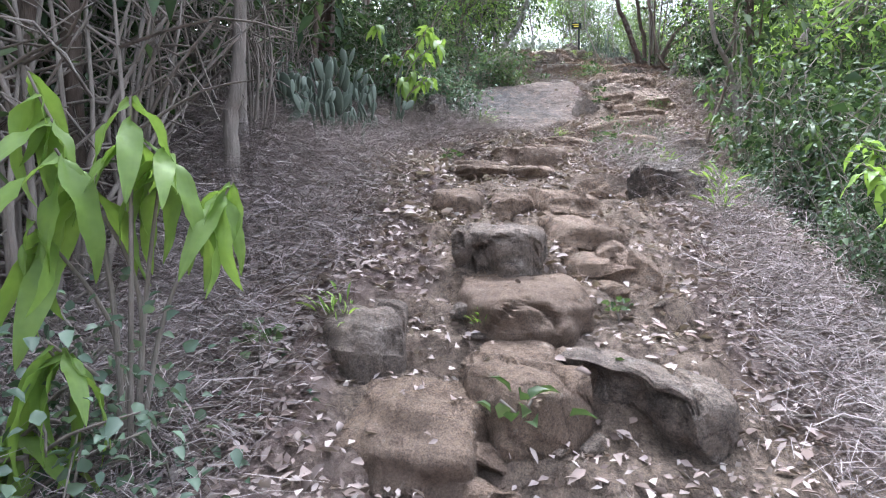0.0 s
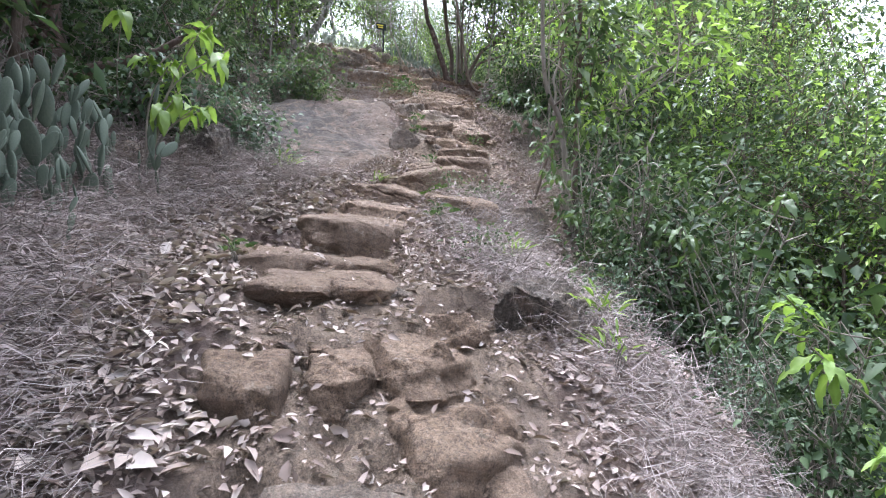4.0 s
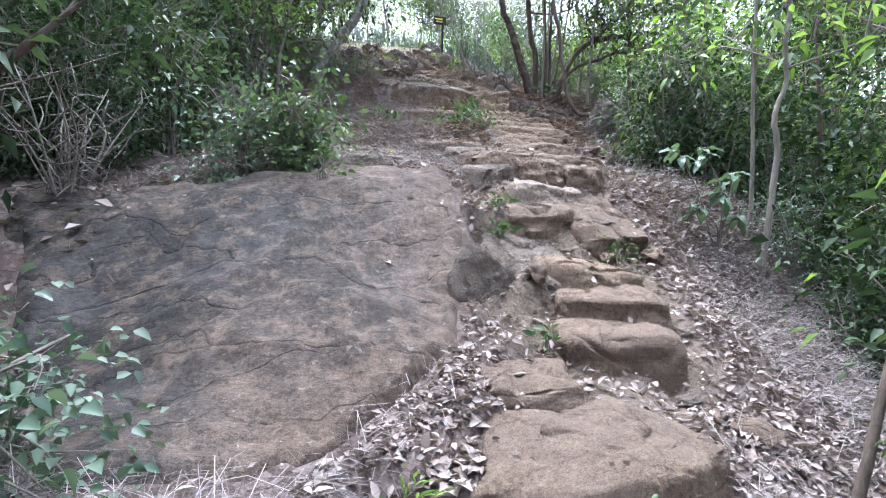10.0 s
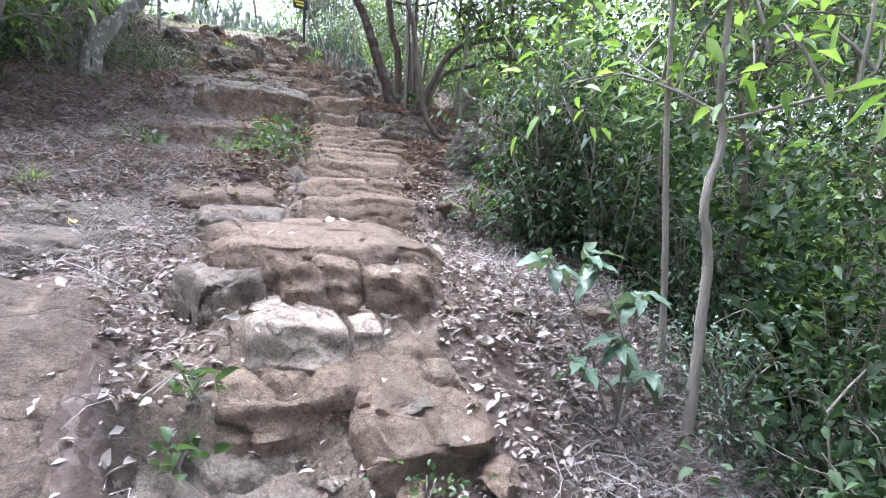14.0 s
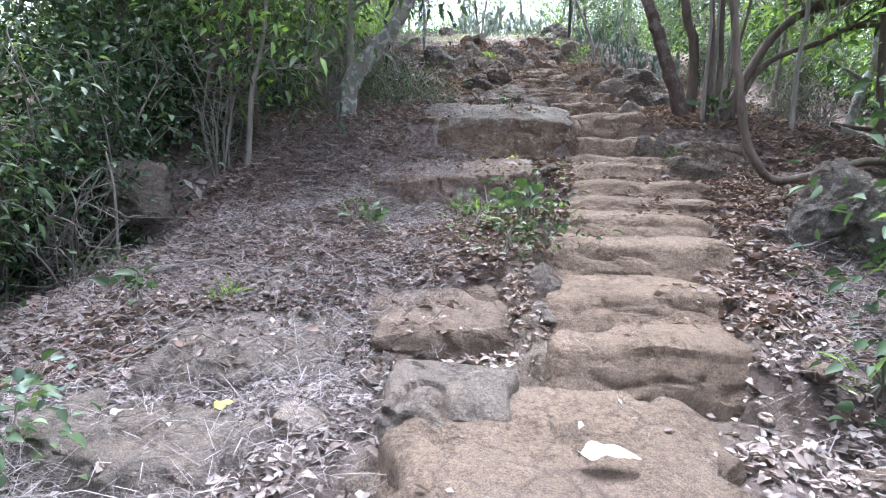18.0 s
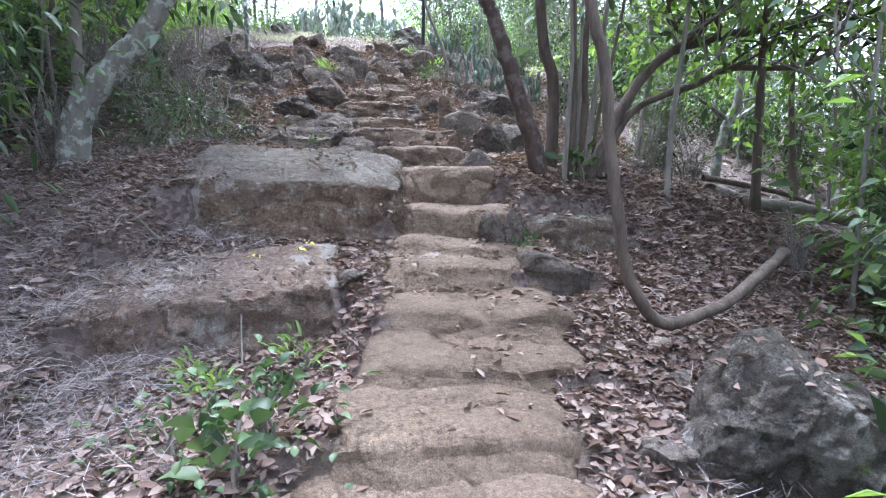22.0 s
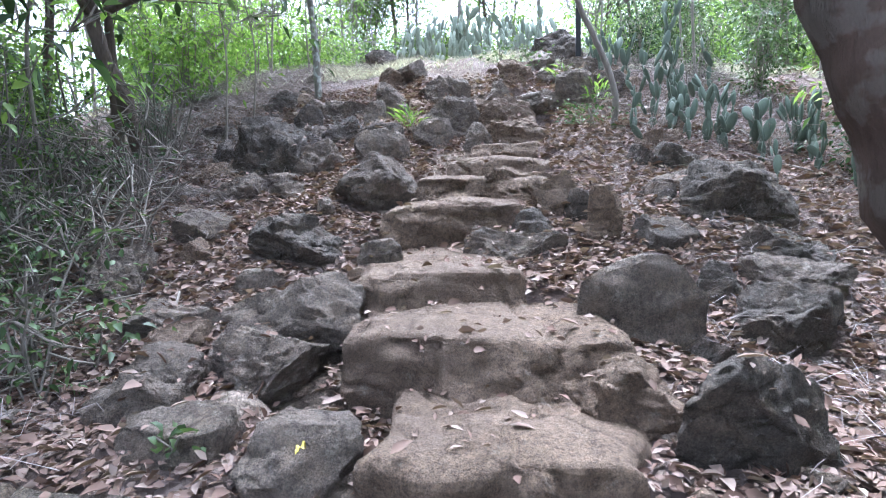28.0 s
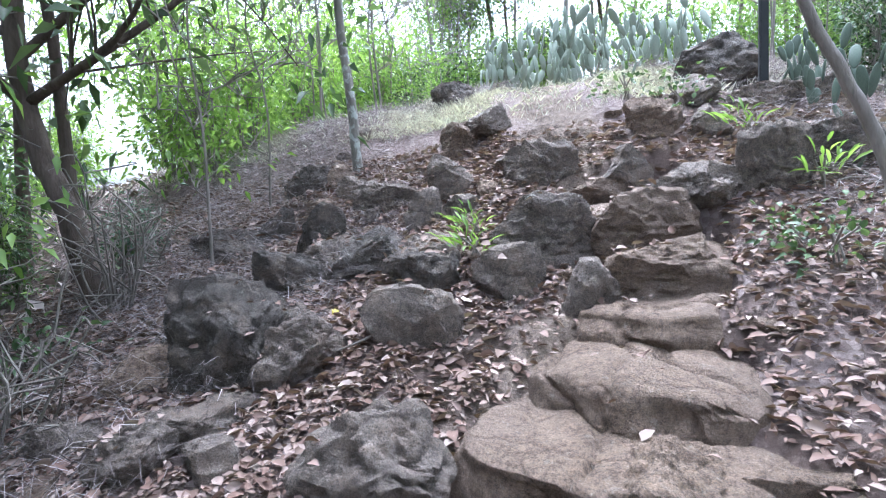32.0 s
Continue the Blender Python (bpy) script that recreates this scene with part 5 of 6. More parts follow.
tree("sapling", "thin dark sapling leaning out beside the steps", [(2.7, 5.4, 2.75), (2.84, 5.42, 3.15), (3.06, 5.46, 3.8), (3.1, 5.5, 4.4), (3.3, 5.5, 5.1)], 0.022, 0.009, BARK, LEAF_DARK, 112, 36, 24, 0.09, 0.7, 0.18, 0.5, 8)
tree("sapling", "pale straight sapling beside the broken rock", [(4.04, 7.14, 3.70), (4.04, 7.14, 4.38), (4.02, 7.14, 4.93), (4.03, 7.14, 6.20)], 0.018, 0.01, BARK_GREY, LEAF_MID, 113, 30, 20, 0.085, 0.6, 0.18, 0.7, 7, fine=True)
tree("sapling", "crooked pale sapling beside the broken rock", [(3.83, 6.86, 3.40), (3.91, 6.86, 3.99), (3.95, 6.86, 4.38), (3.92, 6.86, 4.62), (4.01, 6.86, 4.87), (3.99, 6.86, 5.11), (4.1, 6.86, 6.00)], 0.024, 0.012, BARK_GREY, LEAF_BRIGHT, 114, 44, 20, 0.09, 0.75, 0.2, 0.7, 9, fine=True, slim=0.4)
tree("leaning_tree", "thick reddish brown tree leaning over the steps", [(4.62, 12.13, 5.89), (4.52, 12.12, 6.34), (4.4, 12.1, 6.64), (4.26, 12.1, 7.01), (4.17, 12.12, 7.26), (4.06, 12.12, 7.54), (3.9, 12.1, 8.64), (3.9, 12, 9.64)], 0.08, 0.035, BARK_RED, LEAF_DARK, 115, 60, 18, 0.12, 1.6, 0.24, 0.8, 10)
tree("tree", "dark tree at the back of the clump", [(4.72, 12.25, 5.94), (4.7, 12.2, 6.80), (4.56, 12.15, 7.28), (4.4, 12.1, 9.24)], 0.055, 0.035, BARK, LEAF_DARK, 116, 50, 18, 0.12, 1.5, 0.24, 0.7, 9)
for q, (x, top, r) in enumerate(((4.70, 4.72, 0.02), (4.76, 4.74, 0.026), (4.81, 4.80, 0.016), (4.87, 4.84, 0.03), (4.95, 4.98, 0.024), (5.02, 5.1, 0.018))):
    tree("tree", "pale thin stem in a dense clump", [(x, 11.94 + 0.05 * q, 5.85), (x + 0.02, 11.94 + 0.03 * q, 6.58), (top, 11.94, 7.21), (top + 0.1 * (q - 2), 11.9, 9.2)], r, r * 0.6, BARK if q % 2 else BARK_GREY, LEAF_MID, 120 + q, 24, 16, 0.12, 1.1, 0.24, 0.75, 6)
tree("crooked_tree", "smooth brown tree with a trunk bent like a hook", [(5.7, 10.95, 5.6), (5.2, 10.55, 5.55), (4.8, 10.31, 5.45), (4.55, 10.22, 5.4), (4.42, 10.2, 5.38), (4.32, 10.2, 5.44), (4.22, 10.2, 5.6), (4.17, 10.2, 5.82), (4.13, 10.22, 6.1), (4.09, 10.23, 6.45), (4.03, 10.25, 6.7), (3.95, 10.3, 7.5), (3.85, 10.3, 8.9)], 0.03, 0.022, BARK, LEAF_DARK, 130, 40, 18, 0.12, 1.3, 0.22, 0.92, 8)
tree("leaning_tree", "dark limb arching from the clump over the slope", [(4.9, 12.06, 5.94), (5.14, 12.06, 6.47), (5.47, 12.06, 6.97), (5.95, 12.06, 7.20), (7.2, 12.1, 7.54), (8.4, 12.3, 8.14)], 0.045, 0.035, BARK, LEAF_BRIGHT, 131, 44, 18, 0.12, 1.1, 0.22, 0.5, 9)
tree("leaning_tree", "thin dark limb bending out of the clump", [(5.0, 12.07, 5.94), (5.29, 12.07, 6.58), (5.85, 12.07, 6.84), (6.18, 12.07, 6.99), (7.06, 12.1, 7.14), (8.0, 12.1, 7.94)], 0.03, 0.024, BARK, LEAF_BRIGHT, 132, 34, 18, 0.12, 1.0, 0.22, 0.5, 8)
tree("tree", "whitish tree beyond the leafy hollow", [(7.12, 13.44, 5.94), (7.24, 13.44, 6.68), (7.42, 13.44, 7.26), (7.3, 13.5, 9.04)], 0.06, 0.04, BARK_LICHEN, LEAF_BRIGHT, 133, 50, 18, 0.12, 1.4, 0.24, 0.4, 9)
tree("sapling", "upright grey sapling in the leafy hollow", [(5.42, 11.73, 5.69), (5.43, 11.73, 6.45), (5.48, 11.73, 6.92), (5.6, 11.7, 8.44)], 0.025, 0.016, BARK_GREY, LEAF_MID, 134, 34, 30, 0.11, 1.0, 0.22, 0.6, 7)
tree("tree", "brown tree leaning away from the heap of boulders", [(0.75, 15.54, 7.15), (0.53, 15.54, 7.89), (0.33, 15.54, 8.38), (0.28, 15.54, 8.95), (0.3, 15.6, 10.65)], 0.075, 0.05, BARK, LEAF_MID, 135, 110, 24, 0.12, 2.3, 0.24, 0.6, 9)
tree("sapling", "straight pale thin tree above the boulders", [(1.73, 16.93, 8.03), (1.71, 16.93, 8.68), (1.67, 16.93, 9.24), (1.68, 16.93, 10.88)], 0.04, 0.03, BARK_LICHEN, LEAF_MID, 136, 90, 24, 0.12, 1.9, 0.22, 0.6, 8)
tree("sapling", "thin crooked tree beside the cactus", [(4.5, 15.64, 7.30), (4.56, 15.64, 7.65), (4.52, 15.64, 7.90), (4.4, 15.64, 8.19), (4.29, 15.64, 8.43), (4.23, 15.64, 8.75), (4.3, 15.7, 10.05), (4.2, 15.6, 11.65)], 0.028, 0.016, BARK_GREY, LEAF_MID, 137, 100, 24, 0.11, 1.8, 0.25, 0.72, 10)


# ---- prickly pears ----
def pad_mesh():
    v, f = BALL[3]
    w = 0.5 + 0.5 * (v[:, 2] + 1) / 2
    out = np.stack([v[:, 0] * 0.5 * w ** 0.5, v[:, 1] * 0.09 * (1 - 0.3 * v[:, 2] ** 2), v[:, 2] * 0.5 + 0.5], 1)
    return out, f


def prickly_pear(label, at, height, n, seed, wide=0.5, skin=CACTUS):
    """A prickly pear: flat oval pads that grow out of one another."""
    rng = np.random.RandomState(seed)
    root = new("prickly_pear")
    root.location = at
    tagged(root, label, "cactus", "prickly pears")
    first = None
    size = height / 5.2
    n = int(n * 1.7)
    tips = [(Matrix.Translation((rng.normal(0, wide * 0.35), rng.normal(0, wide * 0.35), -0.06)), 0) for _ in range(max(2, n // 5))]
    made = 0
    while made < n and tips:
        m, level = tips.pop(0)
        turn = Euler((rng.normal(0, 0.22), rng.normal(0, 0.3), rng.uniform(0, 3.1)))
        s = size * rng.uniform(0.8, 1.25) * (1 - 0.08 * level)
        if first is None:
            v, f = pad_mesh()
            pad = put("pad", v, f, skin, True)
            first = pad
        else:
            pad = new("pad", first.data)
        pad.parent = root
        pad.matrix_basis = m @ turn.to_matrix().to_4x4() @ Matrix.Diagonal((s * rng.uniform(0.3, 0.52), s * 0.8, s, 1))
        made += 1
        if level < 4:
            for _ in range(1 + (rng.uniform() < 0.45)):
                tip = m @ turn.to_matrix().to_4x4() @ Vector((rng.normal(0, 0.12) * s, 0, s * 0.93))
                tips.append((Matrix.Translation(tip), level + 1))
    return root


for q, (x, y, h, n) in enumerate(((-0.8, 4.0, 0.8, 16), (-1.05, 4.3, 0.9, 18), (-0.6, 4.05, 0.45, 12), (-0.85, 4.5, 0.75, 14), (-1.15, 3.75, 0.8, 16), (-0.75, 3.6, 0.4, 10), (-0.95, 4.9, 0.7, 12), (-0.7, 3.75, 0.7, 14), (-0.95, 3.9, 1.0, 18), (-1.25, 4.05, 1.0, 18), (-0.65, 4.3, 0.6, 12), (-1.0, 3.45, 0.7, 14), (-1.3, 4.5, 0.9, 16))):
    prickly_pear("grey-green prickly pear cactus on the dry bank", (x, y, floor_at(x, y)), h, n, 200 + q)
for q, (x, y, h, n) in enumerate(((4.9, 15.5, 0.65, 14), (5.15, 15.45, 0.75, 18), (5.4, 15.2, 0.8, 18), (5.65, 15.3, 0.85, 18), (5.3, 15.8, 0.8, 16), (4.95, 16.1, 0.7, 14), (5.7, 14.8, 0.7, 14), (4.7, 16.9, 0.8, 16), (4.9, 17.2, 0.9, 16), (5.3, 16.6, 0.9, 16))):
    prickly_pear("tall grey-green prickly pear behind the boulders", (x, y, floor_at(x, y)), h, n, 220 + q)
# Prickly pears of the clearing, with strong sun painted into their pale skin.
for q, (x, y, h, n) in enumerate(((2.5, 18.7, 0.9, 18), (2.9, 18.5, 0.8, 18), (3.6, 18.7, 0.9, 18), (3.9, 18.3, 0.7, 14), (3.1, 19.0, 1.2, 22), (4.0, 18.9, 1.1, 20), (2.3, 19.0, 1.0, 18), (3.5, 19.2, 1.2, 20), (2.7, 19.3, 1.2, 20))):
    prickly_pear("prickly pear in the clearing, coloured pale as sunlit", (x, y, floor_at(x, y)), h, n, 240 + q, skin=SUNLIT_CACTUS)


# ---- signpost ----
def box_arrays(w, d, h, bevel=0.006):
    bm = bmesh.new()
    bmesh.ops.create_cube(bm, size=1, matrix=Matrix.Diagonal((w, d, h, 1)))
    bmesh.ops.bevel(bm, geom=bm.edges[:], offset=bevel, segments=2, affect="EDGES")
    return bm


def part(name, bm, mat, parent, label=""):
    me = bpy.data.meshes.new(name)
    bm.to_mesh(me)
    bm.free()
    me.materials.append(mat)
    ob = new(name, me)
    ob.parent = parent
    return tagged(ob, label)


def plain(name, colour, rough):
    m, nt, b = material(name, rough)
    c = blend(nt, 0.4, colour, ramp(nt, noise_node(nt, 30, 5, 0.7), (0.3, (0.6, 0.6, 0.6)), (0.7, (1.2, 1.2, 1.2))), "MULTIPLY")
    nt.links.new(c, b.inputs["Base Color"])
    return m


POST_PAINT, BOARD_PAINT, LETTER_PAINT = plain("dark_post", (0.03, 0.03, 0.032), 0.6), plain("dark_green_board", (0.025, 0.035, 0.025), 0.6), plain("yellow_paint", (0.6, 0.5, 0.05), 0.6)
sign = new("signpost")
sign.location = (4.46, 17.2, floor_at(4.46, 17.2))
tagged(sign, "small dark signboard with yellow writing on a post", "sign")
part("post", box_arrays(0.05, 0.05, 1.1), POST_PAINT, sign).location = (0, 0, 0.45)
board = part("board", box_arrays(0.32, 0.025, 0.2, 0.004), BOARD_PAINT, sign, "dark green board")
board.location = (-0.08, -0.04, 0.93)
for q, (x, z, w) in enumerate(((-0.04, 0.035, 0.2), (-0.02, -0.03, 0.16))):
    bar = part("writing", box_arrays(w, 0.004, 0.035, 0.001), LETTER_PAINT, board, "yellow line of writing")
    bar.location = (x, -0.0155, z)


# ---- the broad-leaved plant by the start ----
def big_leaf(length, width, droop, seed):
    rng = np.random.RandomState(seed)
    n, m = 13, 7
    t, s = np.meshgrid(np.linspace(0, 1, n), np.linspace(-1, 1, m), indexing="ij")
    half = width / 2 * np.sin(np.pi * np.clip(t, 0, 1) ** 0.75) ** 0.8 * (1 - 0.25 * t) + 0.001
    ang = droop * t
    x, y = half * s, length * (np.sin(np.clip(ang, 0.001, None)) / droop)
    z = -length * (1 - np.cos(ang)) / droop + 0.18 * half * np.abs(s) + 0.012 * np.sin(t * 14 + s * 2) * (1 - t) * np.abs(s) + rng.normal(0, 0.0015, t.shape)
    i, j = np.meshgrid(np.arange(n - 1), np.arange(m - 1), indexing="ij")
    k = i * m + j
    return np.stack([x, y, z], -1).reshape(-1, 3), np.stack([k, k + m, k + m + 1, k + 1], -1).reshape(-1, 4)


def broad_plant(label, at, tips, leaf, mat, seed, per=6, width=0.3, droop=1.5, name="broadleaf_plant", hang=0.0):
    """Stems from one foot, each ending in a whorl of long drooping leaves."""
    rng = np.random.RandomState(seed)
    root = new(name)
    root.location = at
    tagged(root, label, "plant")
    kinds = []
    for q in range(3):
        v, f = big_leaf(leaf, leaf * width, droop * (0.7 + 0.3 * q), seed + q)
        kinds.append((v, f))
    meshes = []
    for tip in tips:
        e = np.array(tip) - at
        c = bend([(0, 0, -0.05), e * [0.3, 0.3, 0.6] + rng.normal(0, 0.03, 3), e], 6)
        v, f = tube_arrays(c, np.linspace(0.008, 0.003, len(c)), 6)
        child(put("stem", v, f, BARK_GREY, True), root)
        for q in range(per):
            k = rng.randint(3)
            if len(meshes) <= k or meshes[k] is None:
                while len(meshes) <= k:
                    meshes.append(None)
                ob = put("leaf", *kinds[k], mat, True)
                meshes[k] = ob.data
            else:
                ob = new("leaf", meshes[k])
            ob.parent = root
            s = rng.uniform(0.65, 1.15)
            p = c[-1] + (c[-3] - c[-1]) * rng.uniform(0, 0.9)
            ob.matrix_basis = Matrix.LocRotScale(p, Euler((rng.normal(hang, 0.25), rng.normal(0, 0.2), q * 2.4 + rng.normal(0, 0.5))), (s, s, s))
    return root


broad_plant("bright green plant with long hanging leaves", (-0.82, 1.1, 1.08), [(-0.8, 1.05, 2.04), (-0.72, 1.05, 1.92), (-0.9, 0.95, 1.9), (-0.6, 1.15, 1.86), (-0.95, 0.95, 1.75), (-1.0, 1.0, 2.08), (-0.88, 0.9, 1.5), (-0.95, 0.9, 1.3)], 0.27, LEAF_BRIGHT, 301, 8, 0.24, 0.9, hang=-0.85)
broad_plant("green shrub with hanging leaves above the dry bank", (-0.75, 5.3, 3.02), [(-0.45, 5.1, 3.48), (-0.35, 5.0, 3.33), (-0.55, 5.15, 3.72), (-0.2, 5.2, 3.77), (-0.15, 5.1, 3.98), (-0.7, 5.0, 3.93)], 0.22, LEAF_BRIGHT, 302, 7, 0.32, 1.5)
broad_plant("bright green plant with large pointed leaves by the slab", (-0.5, 4.5, 2.75), [(-0.34, 4.4, 3.47), (-0.2, 4.4, 3.66), (-0.04, 4.42, 3.58), (-0.22, 4.35, 3.2), (-0.4, 4.3, 3.18), (-0.14, 4.4, 3.22), (-0.3, 4.4, 3.3)], 0.17, LEAF_BRIGHT, 303, 5, 0.36, 1.1, hang=-0.5)
broad_plant("green plant with pale broad leaves beside the broken rock", (3.62, 7.0, 3.70), [(3.4, 6.95, 4.00), (3.55, 6.9, 4.10), (3.7, 6.9, 3.95), (3.5, 7.05, 4.42), (3.75, 7.0, 4.25), (3.35, 7.1, 4.40)], 0.17, LEAF_GREY, 304, 7, 0.42, 1.0)
broad_plant("bright leafy shoot above the drop", (2.2, 1.9, 1.03), [(1.7, 1.8, 1.88), (1.85, 1.7, 1.73), (1.75, 2.1, 2.08), (2.0, 1.9, 1.98), (1.9, 2.3, 2.23), (1.85, 1.55, 1.48), (2.05, 1.7, 1.33), (1.75, 1.5, 1.23), (2.1, 2.0, 1.63)], 0.17, LEAF_BRIGHT, 305, 9, 0.3, 1.2, hang=-0.3)

broad_plant("tall bright leafy shoot over the drop", (2.75, 1.7, 0.6), [(2.3, 1.9, 2.0), (2.45, 1.7, 1.8), (2.3, 1.5, 1.6), (2.5, 2.1, 2.25), (2.2, 2.2, 1.75), (2.6, 1.9, 2.4), (2.15, 1.7, 1.4), (2.4, 1.4, 1.3), (2.7, 2.2, 2.1)], 0.16, LEAF_BRIGHT, 306, 10, 0.3, 1.2, hang=-0.3)
for q, (x, y) in enumerate(((2.55, 3.0), (2.75, 3.7), (2.6, 4.4), (3.0, 3.3), (2.9, 5.0))):
    z = floor_at(x, y)
    tips = [(x + 0.3 * math.cos(k * 1.9 + q) - 0.15, y + 0.3 * math.sin(k * 1.9 + q), z + 0.35 + 0.17 * k) for k in range(7)]
    broad_plant("green shrub with pointed leaves over the drop", (x, y, z), tips, 0.13, LEAF_MID, 320 + q, 8, 0.36, 1.1, hang=-0.2)

# ---- bushes close to the trail ----
for q, (x, y, s, mat, leaf, what) in enumerate(((-0.12, 5.42, 0.4, LEAF_GREY, 0.045, "round-leaved grey-green bush by the slab"), (-0.45, 5.6, 0.55, LEAF_GREY, 0.05, "round-leaved grey-green bush by the slab"), (0.05, 5.68, 0.32, LEAF_GREY, 0.042, "low grey-green bush by the slab"), (-0.75, 5.25, 0.5, LEAF_DARK, 0.05, "round-leaved dark green bush by the slab"),
                                                (-1.0, 1.02, 0.16, LEAF_GREY, 0.034, "low round-leaved plant by the start"),
                                                (0.55, 8.0, 0.55, LEAF_GREY, 0.05, "thin grey-green bush behind the slab"), (0.9, 8.05, 0.5, LEAF_MID, 0.05, "thin green bush behind the slab"))):
    bush("bush", what, (x, y, floor_at(x, y)), s, s * 0.55, mat, BARK_GREY, 500 + q, 9, 72, 16, leaf, 0.09, True, slim=0.7)

# ---- loose stones ----
def loose_stones():
    """Small broken stones bedded along the trail and among the leaves."""
    rng = np.random.RandomState(77)
    shapes = []
    for q in range(7):
        v, f = rock_arrays(1.0, 0.8, 0.6, 900 + q, 3.6, 16, 0.14, 3, 0.8, 0.66)
        shapes.append((v - [0, 0, 0.25], f))
    first = {}
    for q in range(210):
        y = rng.uniform(1.0, 17.5)
        wide = np.interp(y, [1, 3.2, 4, 6, 6.8, 8.2, 9, 13, 14], [0.6, 0.6, 0.5, 0.45, 0.6, 0.9, 1.2, 1.2, 1.5])
        x = float(curve_at(y, TRAIL_X)) + rng.normal(0, wide)
        if not off_slab(np.array(x), np.array(y)):
            continue
        k, m = rng.randint(7), rng.choice(["brown", "dark", "pale"], p=[0.5, 0.35, 0.15])
        if (k, m) in first:
            ob = new("loose_stone", first[k, m])
        else:
            ob = put("loose_stone", *shapes[k], ROCK[m], True)
            ob.data.set_sharp_from_angle(angle=radians(38))
            first[k, m] = ob.data
        s = 0.06 + 0.16 * rng.uniform(0, 1) ** 2
        ob.matrix_basis = Matrix.LocRotScale((x, y, floor_at(x, y)), Euler((rng.normal(0, 0.2), rng.normal(0, 0.2), rng.uniform(0, 6.3))), (s * 1.2, s, s * rng.uniform(0.5, 1)))
        tagged(ob, {"brown": "small brown stone bedded in the trail", "dark": "small dark grey stone among dry leaves", "pale": "small pale broken stone"}[m] + " on the slope", "stone", "loose stones")


loose_stones()

# ---- low plants ----
herbs = []
for q, (mat, leaf, n, slim, what) in enumerate(((LEAF_MID, 0.055, 22, 0.55, "small green seedling between the stones"), (LEAF_BRIGHT, 0.085, 26, 0.13, "tuft of narrow bright green leaves"), (LEAF_MID, 0.03, 80, 0.5, "low leafy herb on the dry slope"))):
    rng = np.random.RandomState(400 + q)
    root = new("herb")
    tagged(root, what, "herb", "low plants")
    p = rng.normal(0, 0.035 if q < 2 else 0.06, (n, 3)) * [1, 1, 0.6] + [0, 0, 0.07]
    way = p * [1, 1, 0.6] + rng.normal(0, 0.03, p.shape) + [0, 0, 0.03]
    v, f = leaf_arrays(p, way, leaf * rng.uniform(0.6, 1.3, n), leaf * slim, rng, 0.4)
    child(put("foliage", v, f, mat), root)
    c = [tube_arrays(bend([(0, 0, -0.04), (0.01 * g, 0, 0.03), (0.03 * np.cos(g), 0.03 * np.sin(g), 0.09)], 3), np.full(7, 0.003), 4) for g in range(4)]
    v, f = joined(c)
    child(put("wood", v, f, BARK_GREY, True), root)
    herbs.append(root)
fresh = [True] * 3
for x, y, q, s in ((0.13, 1.24, 0, 1.5), (0.5, 1.49, 0, 0.9), (-0.42, 1.67, 1, 1.2), (-0.65, 1.5, 0, 1), (0.61, 1.85, 0, 0.8), (0.08, 1.7, 1, 0.6), (1.95, 4.97, 2, 1.6), (1.53, 3.98, 2, 1.4),
                   (1.61, 3.83, 1, 1.3), (-0.03, 3.6, 0, 1), (1.2, 5.62, 1, 1), (0.34, 5.17, 1, 1.3), (1.73, 5.2, 2, 1.2), (1.98, 6.22, 0, 1), (1.05, 7.5, 2, 1.8)):
    m = spot(x, y, 70 * x * y, s, 0.0)
    if fresh[q]:
        herbs[q].matrix_basis, fresh[q] = m, False
    else:
        keep = herbs[q].scale.copy()
        herbs[q].scale = (1, 1, 1)
        copy_thing(herbs[q], m)
        herbs[q].scale = keep
for x, y, q, s in ((2.11, 7.23, 0, 1.2), (2.07, 7.13, 0, 1.3), (2.76, 6.89, 2, 1.2), (3.86, 8.54, 1, 2), (2.65, 9.5, 2, 1.6), (2.83, 10.25, 0, 1.6), (2.51, 10.0, 2, 1.6), (2.46, 10.57, 1, 1.1), (1.79, 10.12, 2, 1.3), (1.9, 9.94, 0, 1.5),
                   (2.55, 10.42, 1, 1.3), (2.9, 10.6, 1, 1.4), (2.85, 9.9, 2, 2.0), (2.76, 9.75, 0, 2.2), (2.9, 9.55, 2, 1.8), (1.3, 3.7, 2, 1.4), (1.2, 4.1, 0, 1.3), (1.5, 2.75, 1, 1.3), (1.62, 3.0, 1, 1.5), (1.7, 3.3, 2, 1.6), (1.3, 9.27, 1, 1), (0.85, 9.35, 0, 1.6), (0.38, 9.8, 2, 1.5), (0.3, 11.28, 0, 1.5)):
    keep = herbs[q].scale.copy()
    herbs[q].scale = (1, 1, 1)
    copy_thing(herbs[q], spot(x, y, 70 * x * y, s, 0.0))
    herbs[q].scale = keep
for x, y, q, s in ((2.95, 15.74, 1, 1.5), (2.9, 15.95, 1, 1.3), (3.67, 17.3, 2, 1.9), (3.96, 17.04, 2, 1.8), (4.28, 16.75, 1, 1.6), (4.27, 15.74, 2, 1.4), (1.09, 14.9, 2, 2.2), (0.52, 15.89, 0, 2), (4.51, 16.23, 1, 1.6), (2.87, 12.64, 0, 1),
                   (3.1, 13.58, 1, 0.8), (4.4, 15.63, 2, 1.8), (4.18, 11.27, 0, 1.4), (4.88, 11.98, 0, 2.4)):
    keep = herbs[q].scale.copy()
    herbs[q].scale = (1, 1, 1)
    copy_thing(herbs[q], spot(x, y, 70 * x * y, s, 0.0))
    herbs[q].scale = keep


